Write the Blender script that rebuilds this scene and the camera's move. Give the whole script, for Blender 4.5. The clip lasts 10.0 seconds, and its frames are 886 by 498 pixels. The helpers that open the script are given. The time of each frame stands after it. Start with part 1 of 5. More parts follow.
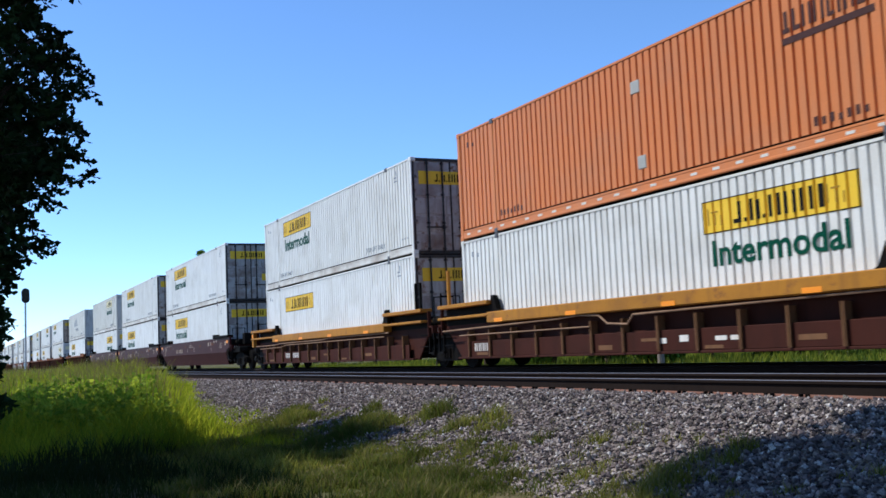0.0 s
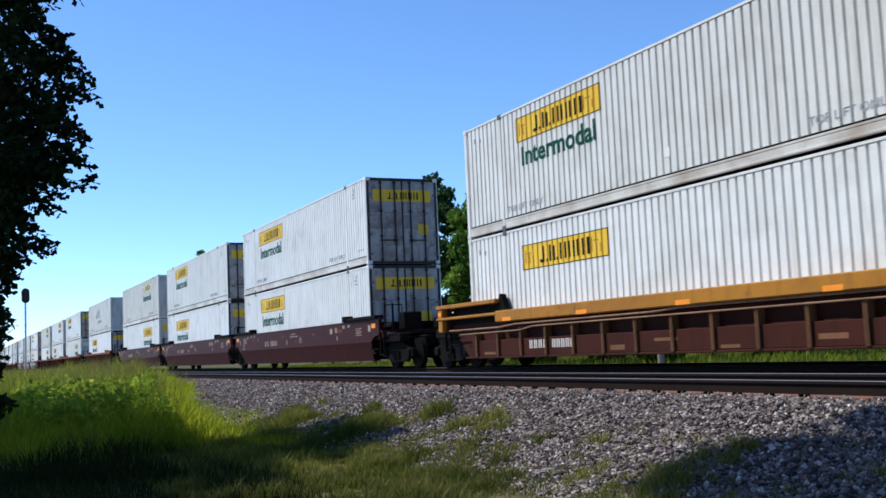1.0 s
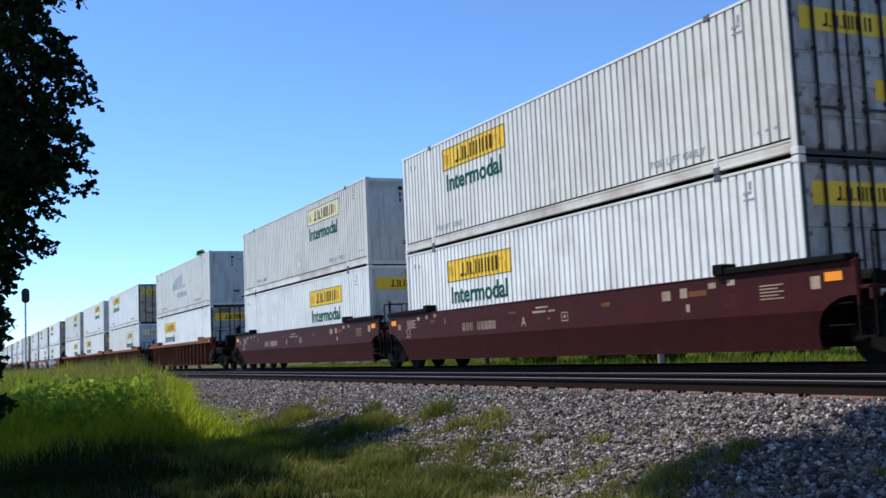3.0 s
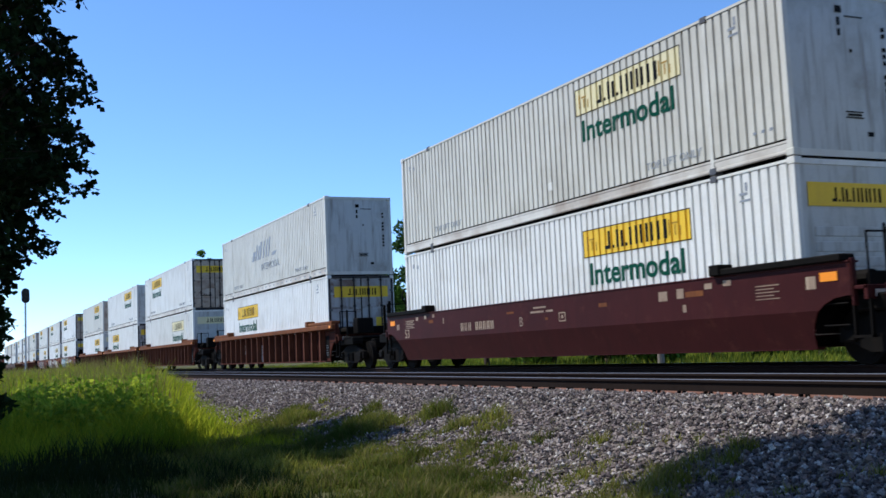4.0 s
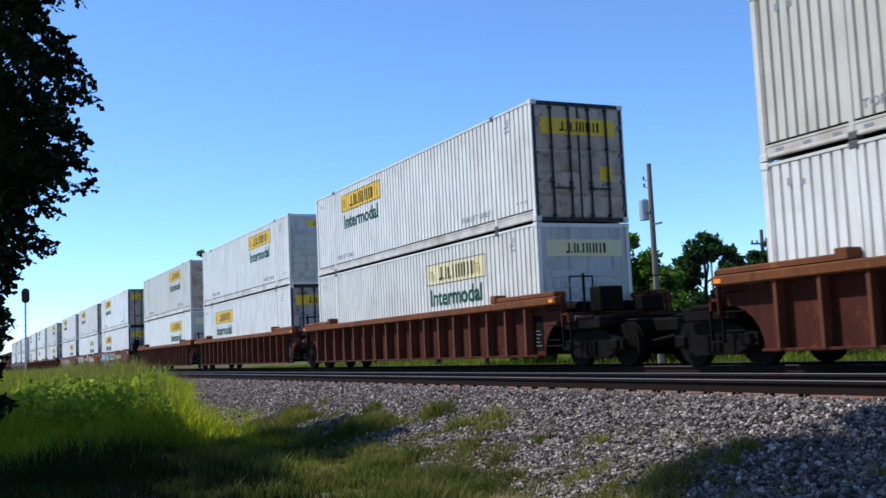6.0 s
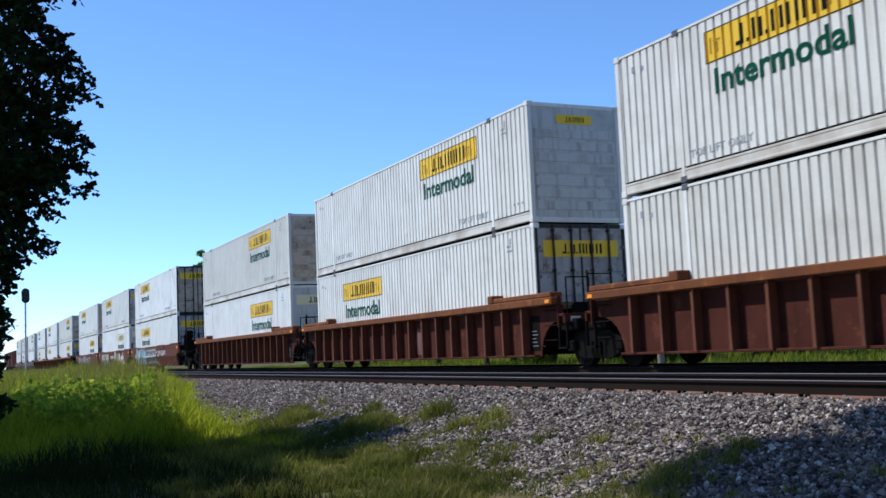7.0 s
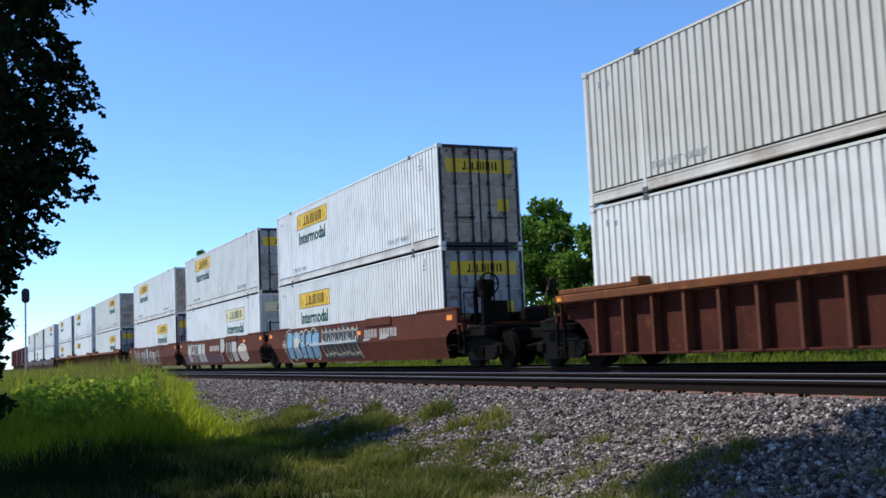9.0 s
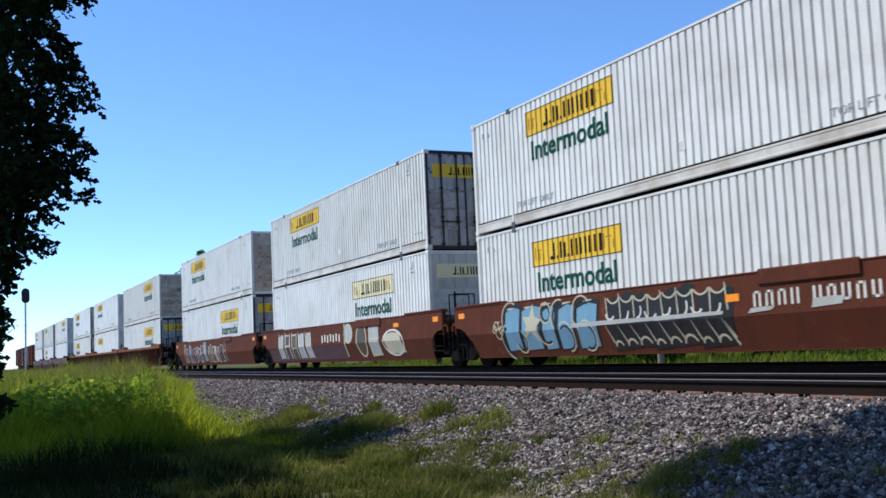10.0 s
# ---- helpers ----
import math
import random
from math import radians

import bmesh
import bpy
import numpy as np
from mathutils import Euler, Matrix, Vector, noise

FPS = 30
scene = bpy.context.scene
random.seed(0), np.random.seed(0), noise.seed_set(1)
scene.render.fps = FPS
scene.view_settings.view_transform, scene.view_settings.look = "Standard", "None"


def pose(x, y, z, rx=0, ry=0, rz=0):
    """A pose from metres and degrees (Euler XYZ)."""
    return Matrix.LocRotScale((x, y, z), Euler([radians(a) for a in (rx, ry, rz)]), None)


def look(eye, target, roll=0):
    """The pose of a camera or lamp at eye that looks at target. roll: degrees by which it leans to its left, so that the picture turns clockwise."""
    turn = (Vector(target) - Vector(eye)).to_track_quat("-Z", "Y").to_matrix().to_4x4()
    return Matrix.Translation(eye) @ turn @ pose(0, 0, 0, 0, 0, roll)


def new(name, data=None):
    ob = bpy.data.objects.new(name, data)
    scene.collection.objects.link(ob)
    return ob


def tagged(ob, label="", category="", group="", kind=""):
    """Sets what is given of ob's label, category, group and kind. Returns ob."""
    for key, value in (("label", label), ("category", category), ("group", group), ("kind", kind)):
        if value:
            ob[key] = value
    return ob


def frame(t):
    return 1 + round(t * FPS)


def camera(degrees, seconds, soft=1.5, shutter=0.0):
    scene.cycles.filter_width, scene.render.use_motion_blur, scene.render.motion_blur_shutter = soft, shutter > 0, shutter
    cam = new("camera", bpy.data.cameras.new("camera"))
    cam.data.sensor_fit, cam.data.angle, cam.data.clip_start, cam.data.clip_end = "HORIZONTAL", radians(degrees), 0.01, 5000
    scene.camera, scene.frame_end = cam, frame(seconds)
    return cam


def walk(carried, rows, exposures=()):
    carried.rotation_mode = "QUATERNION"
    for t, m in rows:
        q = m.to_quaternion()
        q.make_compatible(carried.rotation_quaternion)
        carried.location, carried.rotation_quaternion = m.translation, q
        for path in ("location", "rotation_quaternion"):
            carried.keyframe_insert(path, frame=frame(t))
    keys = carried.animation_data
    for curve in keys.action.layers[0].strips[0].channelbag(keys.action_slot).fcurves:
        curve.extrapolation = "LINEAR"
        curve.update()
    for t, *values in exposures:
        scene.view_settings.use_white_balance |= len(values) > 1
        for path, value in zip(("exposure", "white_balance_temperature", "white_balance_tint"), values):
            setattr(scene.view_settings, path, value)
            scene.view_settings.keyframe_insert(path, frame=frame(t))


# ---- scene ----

# camera: stands still beside a double track, a little above rail height
cam = camera(46.05, 10.0, soft=1.55, shutter=0.08)
EYE = (0.0, 0.0, 0.52)
YAW, PITCH, ROLL = radians(64.719), radians(5.503), -2.5455
AIM = (EYE[0] - math.sin(YAW) * math.cos(PITCH) * 10, EYE[1] + math.cos(YAW) * math.cos(PITCH) * 10, EYE[2] + math.sin(PITCH) * 10)
STAND = look(EYE, AIM, ROLL)
walk(cam, [(0.0, STAND), (10.0, STAND)], [(0.0, 0.47, 5750, 7), (10.0, 0.47, 5750, 7)])

# ---- light ----
SUN = Vector((-0.38, -0.50, 0.76)).normalized()
world = bpy.data.worlds.new("sky")
scene.world = world
world.use_nodes = True
wn = world.node_tree.nodes
sky = wn.new("ShaderNodeTexSky")
sky.sky_type, sky.sun_disc = "NISHITA", False
sky.sun_elevation = math.asin(SUN.z)
sky.sun_rotation = math.atan2(SUN.x, SUN.y)
sky.air_density, sky.dust_density, sky.ozone_density = 0.72, 0.0, 6.0
world.node_tree.links.new(sky.outputs[0], wn["Background"].inputs[0])
wn["Background"].inputs[1].default_value = 0.15
sun_data = bpy.data.lights.new("sun", "SUN")
sun_data.energy, sun_data.angle, sun_data.color = 4.1, radians(0.53), (1.0, 0.91, 0.775)
sun = new("sun", sun_data)
sun.matrix_world = look(SUN * 50, (0, 0, 0))

# ---- materials ----


def shader(name):
    m = bpy.data.materials.new(name)
    m.use_nodes = True
    nt = m.node_tree
    return m, nt, nt.nodes["Principled BSDF"]


def node(nt, kind, **inputs):
    n = nt.nodes.new(kind)
    for k, v in inputs.items():
        n.inputs[k].default_value = v
    return n


def mixed(nt, fac, a, b):
    """Mix of two colours; a and b may be sockets or tuples."""
    n = nt.nodes.new("ShaderNodeMix")
    n.data_type = "RGBA"
    for sock, v in ((n.inputs[0], fac), (n.inputs[6], a), (n.inputs[7], b)):
        if isinstance(v, (tuple, float, int)):
            sock.default_value = v if not isinstance(v, tuple) else (*v[:3], 1)
        else:
            nt.links.new(v, sock)
    return n.outputs[2]


def ramp(nt, src, lo, hi):
    n = node(nt, "ShaderNodeMapRange")
    n.inputs[1].default_value, n.inputs[2].default_value = lo, hi
    nt.links.new(src, n.inputs[0])
    return n.outputs[0]


def noise_at(nt, scale, detail=4.0, stretch=(1, 1, 1), rough=0.6, random_shift=True):
    tc = nt.nodes.new("ShaderNodeTexCoord")
    mp = nt.nodes.new("ShaderNodeMapping")
    mp.inputs["Scale"].default_value = stretch
    nt.links.new(tc.outputs["Object"], mp.inputs["Vector"])
    vec = mp.outputs[0]
    if random_shift:
        oi = nt.nodes.new("ShaderNodeObjectInfo")
        mul = nt.nodes.new("ShaderNodeMath")
        mul.operation = "MULTIPLY"
        mul.inputs[1].default_value = 57.0
        nt.links.new(oi.outputs["Random"], mul.inputs[0])
        add = nt.nodes.new("ShaderNodeVectorMath")
        nt.links.new(vec, add.inputs[0])
        nt.links.new(mul.outputs[0], add.inputs[1])
        vec = add.outputs[0]
    n = node(nt, "ShaderNodeTexNoise", Scale=scale, Detail=detail, Roughness=rough)
    nt.links.new(vec, n.inputs["Vector"])
    return n.outputs["Fac"]


def painted(name, base, dirt, amount=0.5, rough=0.45, metal=0.0, grain=30.0, streak=(1.2, 1.2, 0.12), lo=0.45, hi=0.8, bump=0.15, second=None, gloss=0.15, tints=0.0):
    """Weathered paint: broad stains, vertical streaks and a fine grain."""
    m, nt, b = shader(name)
    broad = ramp(nt, noise_at(nt, 0.9, 5), lo, hi)
    runs = ramp(nt, noise_at(nt, 3.5, 6, streak), 0.48, 0.78)
    fine = noise_at(nt, grain, 3)
    c = mixed(nt, 0.0, base, dirt)
    s1 = nt.nodes.new("ShaderNodeMath")
    s1.operation = "MAXIMUM"
    nt.links.new(broad, s1.inputs[0])
    nt.links.new(runs, s1.inputs[1])
    s2 = nt.nodes.new("ShaderNodeMath")
    s2.operation = "MULTIPLY"
    s2.inputs[1].default_value = amount
    nt.links.new(s1.outputs[0], s2.inputs[0])
    c = mixed(nt, s2.outputs[0], base, dirt)
    if second:
        patch = ramp(nt, noise_at(nt, 2.6, 8, (1, 1, 1), 0.75), 0.56, 0.66)
        c = mixed(nt, patch, c, second)
    g = mixed(nt, ramp(nt, fine, 0.3, 0.7), (0.95, 0.95, 0.95), (1.03, 1.03, 1.03))
    mul = nt.nodes.new("ShaderNodeMix")
    mul.data_type, mul.blend_type = "RGBA", "MULTIPLY"
    mul.inputs[0].default_value = 1.0
    nt.links.new(c, mul.inputs[6])
    nt.links.new(g, mul.inputs[7])
    out = mul.outputs[2]
    if tints:
        oi = nt.nodes.new("ShaderNodeObjectInfo")
        age = nt.nodes.new("ShaderNodeMix")
        age.data_type, age.blend_type = "RGBA", "MULTIPLY"
        age.inputs[0].default_value = 1.0
        nt.links.new(out, age.inputs[6])
        nt.links.new(mixed(nt, oi.outputs["Random"], (1 - tints, 1 - 1.1 * tints, 1 - 1.35 * tints), (1.0, 1.0, 1.0)), age.inputs[7])
        out = age.outputs[2]
    nt.links.new(out, b.inputs["Base Color"])
    b.inputs["Roughness"].default_value = rough
    b.inputs["Metallic"].default_value = metal
    b.inputs["Specular IOR Level"].default_value = gloss
    bp = node(nt, "ShaderNodeBump", Strength=bump, Distance=0.01)
    nt.links.new(fine, bp.inputs["Height"])
    nt.links.new(bp.outputs[0], b.inputs["Normal"])
    return m


WHITE = painted("white_container_paint", (0.77, 0.77, 0.755), (0.45, 0.42, 0.37), 0.6, tints=0.16)
GREY = painted("grey_white_container_paint", (0.68, 0.67, 0.63), (0.42, 0.39, 0.33), 0.6, tints=0.14)
ROAD_GRIME = painted("road_grimed_white_rail", (0.60, 0.575, 0.53), (0.24, 0.165, 0.11), 0.75, streak=(0.35, 1.2, 0.6), lo=0.42, hi=0.72)
ORANGE = painted("faded_orange_container_paint", (0.6, 0.2, 0.065), (0.47, 0.215, 0.11), 0.6)
BEIGE = painted("dirty_end_wall_paint", (0.50, 0.41, 0.32), (0.16, 0.07, 0.034), 0.9, streak=(1.2, 0.5, 0.25), second=(0.10, 0.045, 0.026))
# door and nose tones: grime, plus the sunless ends' shade put into the colour
DOORS = painted("shaded_grimy_door_paint", (0.40, 0.39, 0.385), (0.11, 0.055, 0.034), 0.85, lo=0.46, hi=0.74, second=(0.16, 0.085, 0.055))
NOSE = painted("shaded_grimy_end_paint", (0.50, 0.50, 0.48), (0.15, 0.11, 0.075), 0.8, streak=(1.6, 1.6, 0.16), lo=0.52, hi=0.85)
OCHRE = painted("ochre_emblem_vinyl", (0.36, 0.20, 0.015), (0.3, 0.17, 0.02), 0.4)
YELLOW = painted("yellow_sign_vinyl", (0.78, 0.51, 0.035), (0.60, 0.37, 0.04), 0.5)
PALE_YELLOW = painted("faded_sign_vinyl", (0.74, 0.66, 0.38), (0.66, 0.62, 0.50), 0.6)
DARK = painted("dark_lettering_vinyl", (0.008, 0.008, 0.009), (0.03, 0.025, 0.02), 0.5, gloss=0.03)
GREEN = painted("green_lettering_vinyl", (0.004, 0.055, 0.032), (0.02, 0.1, 0.065), 0.5, gloss=0.05)
SLATE = painted("faded_slate_lettering", (0.22, 0.24, 0.28), (0.4, 0.42, 0.45), 0.6)
UMBER = painted("dark_brown_lettering", (0.06, 0.025, 0.02), (0.12, 0.05, 0.03), 0.5)
SEAL = painted("black_door_gasket", (0.025, 0.025, 0.028), (0.09, 0.06, 0.04), 0.5)
STEEL = painted("dull_steel", (0.13, 0.13, 0.135), (0.07, 0.05, 0.04), 0.6, rough=0.5, metal=0.5)
CAR_YELLOW = painted("yellow_railcar_paint", (0.38, 0.165, 0.018), (0.14, 0.065, 0.022), 0.65, rough=0.6, second=(0.20, 0.085, 0.025))
CAR_BROWN = painted("brown_railcar_paint", (0.052, 0.017, 0.012), (0.022, 0.011, 0.008), 0.7, rough=0.7, gloss=0.05)
POST_TAN = painted("scuffed_tan_post", (0.17, 0.085, 0.040), (0.07, 0.034, 0.02), 0.7, rough=0.8)
CAR_MAROON = painted("maroon_railcar_paint", (0.046, 0.0115, 0.0115), (0.022, 0.008, 0.008), 0.6, rough=0.5, second=(0.060, 0.018, 0.015), gloss=0.05)
CAR_RUST = painted("rusty_railcar_steel", (0.066, 0.021, 0.015), (0.026, 0.011, 0.008), 0.8, rough=0.8, second=(0.11, 0.037, 0.020), gloss=0.05)
CAR_TAN = painted("worn_reddish_railcar_paint", (0.098, 0.03, 0.016), (0.05, 0.02, 0.013), 0.7, rough=0.65, second=(0.13, 0.05, 0.028), gloss=0.06)
RUST_EDGE = painted("orange_rust_sill", (0.15, 0.052, 0.018), (0.05, 0.02, 0.012), 0.8, rough=0.8, second=(0.27, 0.10, 0.022))
GRIME = painted("greasy_black_steel", (0.006, 0.0055, 0.005), (0.014, 0.01, 0.008), 0.6, rough=0.7, gloss=0.04)
TAN_MARK = painted("worn_tan_stencil_paint", (0.40, 0.31, 0.22), (0.10, 0.045, 0.035), 0.9, lo=0.35, hi=0.75)
WHITE_MARK = painted("white_stencil_paint", (0.66, 0.63, 0.58), (0.4, 0.33, 0.28), 0.5)
ORANGE_MARK = painted("orange_reflector", (0.85, 0.28, 0.02), (0.6, 0.2, 0.03), 0.4)
SKYBLUE = painted("pale_blue_spray_paint", (0.17, 0.31, 0.42), (0.1, 0.19, 0.27), 0.5)
SILVER = painted("silver_spray_paint", (0.4, 0.4, 0.38), (0.2, 0.18, 0.16), 0.5)
BLACK_SPRAY = painted("black_spray_paint", (0.018, 0.018, 0.02), (0.05, 0.04, 0.04), 0.4)

# ---- mesh helpers ----


def box(bm, x0, x1, y0, y1, z0, z1, bevel=0.0):
    vs = [bm.verts.new((x, y, z)) for x in (x0, x1) for y in (y0, y1) for z in (z0, z1)]
    fs = [bm.faces.new([vs[i] for i in q]) for q in ((0, 1, 3, 2), (4, 6, 7, 5), (0, 4, 5, 1), (2, 3, 7, 6), (0, 2, 6, 4), (1, 5, 7, 3))]
    if bevel:
        es = list({e for f in fs for e in f.edges})
        bmesh.ops.bevel(bm, geom=es, offset=bevel, segments=1, affect="EDGES")


def cyl(bm, a, b, r, n=10, r2=None):
    """A round bar from a to b."""
    a, b = Vector(a), Vector(b)
    q = (b - a).to_track_quat("Z", "Y")
    r2 = r if r2 is None else r2
    lo = [bm.verts.new(a + q @ Vector((math.cos(i * math.tau / n) * r, math.sin(i * math.tau / n) * r, 0))) for i in range(n)]
    hi = [bm.verts.new(b + q @ Vector((math.cos(i * math.tau / n) * r2, math.sin(i * math.tau / n) * r2, 0))) for i in range(n)]
    for i in range(n):
        bm.faces.new((lo[i], lo[(i + 1) % n], hi[(i + 1) % n], hi[i]))
    bm.faces.new(lo[::-1])
    bm.faces.new(hi)


def prism(bm, outline, y0, y1):
    """A plate with an (x, z) outline between y0 and y1."""
    a = [bm.verts.new((x, y0, z)) for x, z in outline]
    b = [bm.verts.new((x, y1, z)) for x, z in outline]
    n = len(outline)
    for i in range(n):
        bm.faces.new((a[i], a[(i + 1) % n], b[(i + 1) % n], b[i]))
    bm.faces.new(a[::-1])
    bm.faces.new(b)


def mesh_of(name, bm, material, smooth=False):
    bmesh.ops.recalc_face_normals(bm, faces=bm.faces[:])
    me = bpy.data.meshes.new(name)
    bm.to_mesh(me)
    bm.free()
    me.materials.append(material)
    if smooth:
        for p in me.polygons:
            p.use_smooth = True
    return me


def part(name, bm, material, parent, label="", smooth=False):
    """Links a bmesh, or a finished mesh, as one object under a thing or part."""
    me = bm if isinstance(bm, bpy.types.Mesh) else mesh_of(name, bm, material, smooth)
    ob = new(name, me)
    ob.parent = parent
    return tagged(ob, label)


KEPT = {}


def kept(key, build):
    """A mesh built once and shared between alike parts."""
    if key not in KEPT:
        KEPT[key] = build()
    return KEPT[key]


def boxes(name, material, rows, bevel=0.0):
    bm = bmesh.new()
    for r in rows:
        box(bm, *r, bevel=bevel)
    return mesh_of(name, bm, material)


def pieces(name, key, material, rows, parent, label="", bevel=0.0):
    """One object for each box, with shared meshes."""
    for i, r in enumerate(rows):
        part(name, kept((name, key, i), lambda: boxes(name, material, [r], bevel)), None, parent, label)


def marks(ob):
    """Fine printed strokes that nobody counts."""
    return tagged(ob, kind="stuff")


def lettering(text, size, material, wide=1.0, bold=0.0):
    """Flat letters with a little thickness, in the plane y = 0, read from -y, starting at the origin."""
    cu = bpy.data.curves.new("lettering", "FONT")
    cu.body, cu.size, cu.extrude, cu.offset = text, size, 0.003, bold
    cu.resolution_u = 3
    tmp = bpy.data.objects.new("lettering", cu)
    me = bpy.data.meshes.new_from_object(tmp)
    bpy.data.objects.remove(tmp)
    me.transform(Matrix.Diagonal((wide, 1, 1, 1)))
    me.transform(Matrix.Rotation(radians(90), 4, "X"))
    me.materials.clear()
    me.materials.append(material)
    return me


# ---- the ground ----
Y_TRAIN = 13.62   # centre of the train's track
Y_NEAR = 9.35     # centre of the empty track
FACE = 1.295      # half the width of a container


def ground_z(x, y):
    """Level of the soil under ballast and grass."""
    if y > 18.0:
        z = -0.75 - 0.25 * min(1.0, (y - 18) / 4)
    elif y > 8.0:
        z = -0.45
    else:
        z = -0.45 - 0.5 * min(1.0, (8.0 - y) / 3.0)
    return z + 0.05 * noise.noise((x * 0.25, y * 0.25, 0.3)) * (1 if y < 7 or y > 19 else 0.2)


def ballast_z(y):
    for y0, z0, y1, z1 in ((4.7, -1.05, 7.75, -0.21), (7.75, -0.21, 16.0, -0.21), (16.0, -0.21, 18.4, -1.05)):
        if y0 <= y <= y1:
            return z0 + (z1 - z0) * (y - y0) / (y1 - y0)
    return -1.05


def soil_material():
    m, nt, b = shader("soil_and_thatch")
    a = ramp(nt, noise_at(nt, 0.7, 6, random_shift=False), 0.35, 0.65)
    c = mixed(nt, a, (0.06, 0.075, 0.02), (0.17, 0.125, 0.075))
    d = ramp(nt, noise_at(nt, 14, 6, random_shift=False), 0.4, 0.7)
    c = mixed(nt, d, c, (0.05, 0.06, 0.02))
    nt.links.new(c, b.inputs["Base Color"])
    b.inputs["Roughness"].default_value = 0.95
    b.inputs["Specular IOR Level"].default_value = 0.05
    bp = node(nt, "ShaderNodeBump", Strength=0.6, Distance=0.05)
    nt.links.new(noise_at(nt, 25, 6, random_shift=False), bp.inputs["Height"])
    nt.links.new(bp.outputs[0], b.inputs["Normal"])
    return m


def gravel_material():
    m, nt, b = shader("crushed_stone")
    tc = nt.nodes.new("ShaderNodeTexCoord")
    v = node(nt, "ShaderNodeTexVoronoi", Scale=19.0)
    nt.links.new(tc.outputs["Object"], v.inputs["Vector"])
    r = nt.nodes.new("ShaderNodeSeparateColor")
    nt.links.new(v.outputs["Color"], r.inputs[0])
    c = mixed(nt, r.outputs[0], (0.10, 0.082, 0.078), (0.38, 0.32, 0.30))
    nt.links.new(c, b.inputs["Base Color"])
    b.inputs["Roughness"].default_value = 0.9
    b.inputs["Specular IOR Level"].default_value = 0.05
    bp = node(nt, "ShaderNodeBump", Strength=1.0, Distance=0.04)
    bp.invert = True
    nt.links.new(v.outputs["Distance"], bp.inputs["Height"])
    nt.links.new(bp.outputs[0], b.inputs["Normal"])
    return m


def stone_material():
    m, nt, b = shader("broken_ballast_stone")
    g = nt.nodes.new("ShaderNodeNewGeometry")
    cr = nt.nodes.new("ShaderNodeValToRGB")
    els = cr.color_ramp.elements
    els[0].color, els[1].color = (0.024, 0.021, 0.022, 1), (0.70, 0.65, 0.60, 1)
    for at, tone in ((0.22, (0.085, 0.066, 0.064)), (0.50, (0.205, 0.156, 0.150)), (0.68, (0.225, 0.190, 0.15)), (0.82, (0.32, 0.262, 0.25)), (0.94, (0.44, 0.385, 0.36))):
        e = els.new(at)
        e.color = (*tone, 1)
    nt.links.new(g.outputs["Random Per Island"], cr.inputs[0])
    f = ramp(nt, noise_at(nt, 45, 4, random_shift=False), 0.4, 0.75)
    c = mixed(nt, f, cr.outputs[0], (0.085, 0.075, 0.070))
    nt.links.new(c, b.inputs["Base Color"])
    b.inputs["Roughness"].default_value = 0.9
    b.inputs["Specular IOR Level"].default_value = 0.1
    return m


SOIL, GRAVEL, STONE = soil_material(), gravel_material(), stone_material()


def build_ground():
    bm = bmesh.new()
    xs = [-3000, -1200, -500, -250, -140] + [-90 + i * 1.5 for i in range(74)] + [30, 60, 150, 400, 1200, 3000]
    ys = [-3000, -900, -300, -100, -40, -20, -12] + [-8 + i * 0.8 for i in range(44)] + [30, 36, 45, 60, 100, 250, 700, 3000]
    grid = [[bm.verts.new((x, y, ground_z(x, y))) for y in ys] for x in xs]
    for i in range(len(xs) - 1):
        for j in range(len(ys) - 1):
            bm.faces.new((grid[i][j], grid[i + 1][j], grid[i + 1][j + 1], grid[i][j + 1]))
    g = new("ground", mesh_of("ground", bm, SOIL, True))
    tagged(g, "flat weedy soil and thatch reaching to the horizon", "ground", kind="structure")


def build_ballast():
    bm = bmesh.new()
    ys = [4.7 + i * 0.25 for i in range(56)]
    xs = [-700, -300, -150] + [-90 + i * 1.0 for i in range(111)] + [60, 150, 400]
    grid = [[bm.verts.new((x, y, ballast_z(y) + 0.02 * noise.noise((x * 0.9, y * 0.9, 1.7)))) for y in ys] for x in xs]
    for i in range(len(xs) - 1):
        for j in range(len(ys) - 1):
            bm.faces.new((grid[i][j], grid[i + 1][j], grid[i + 1][j + 1], grid[i][j + 1]))
    g = new("ballast_bed", mesh_of("ballast_bed", bm, GRAVEL, True))
    tagged(g, "grey crushed stone ballast bed under two tracks", "ballast", kind="structure")


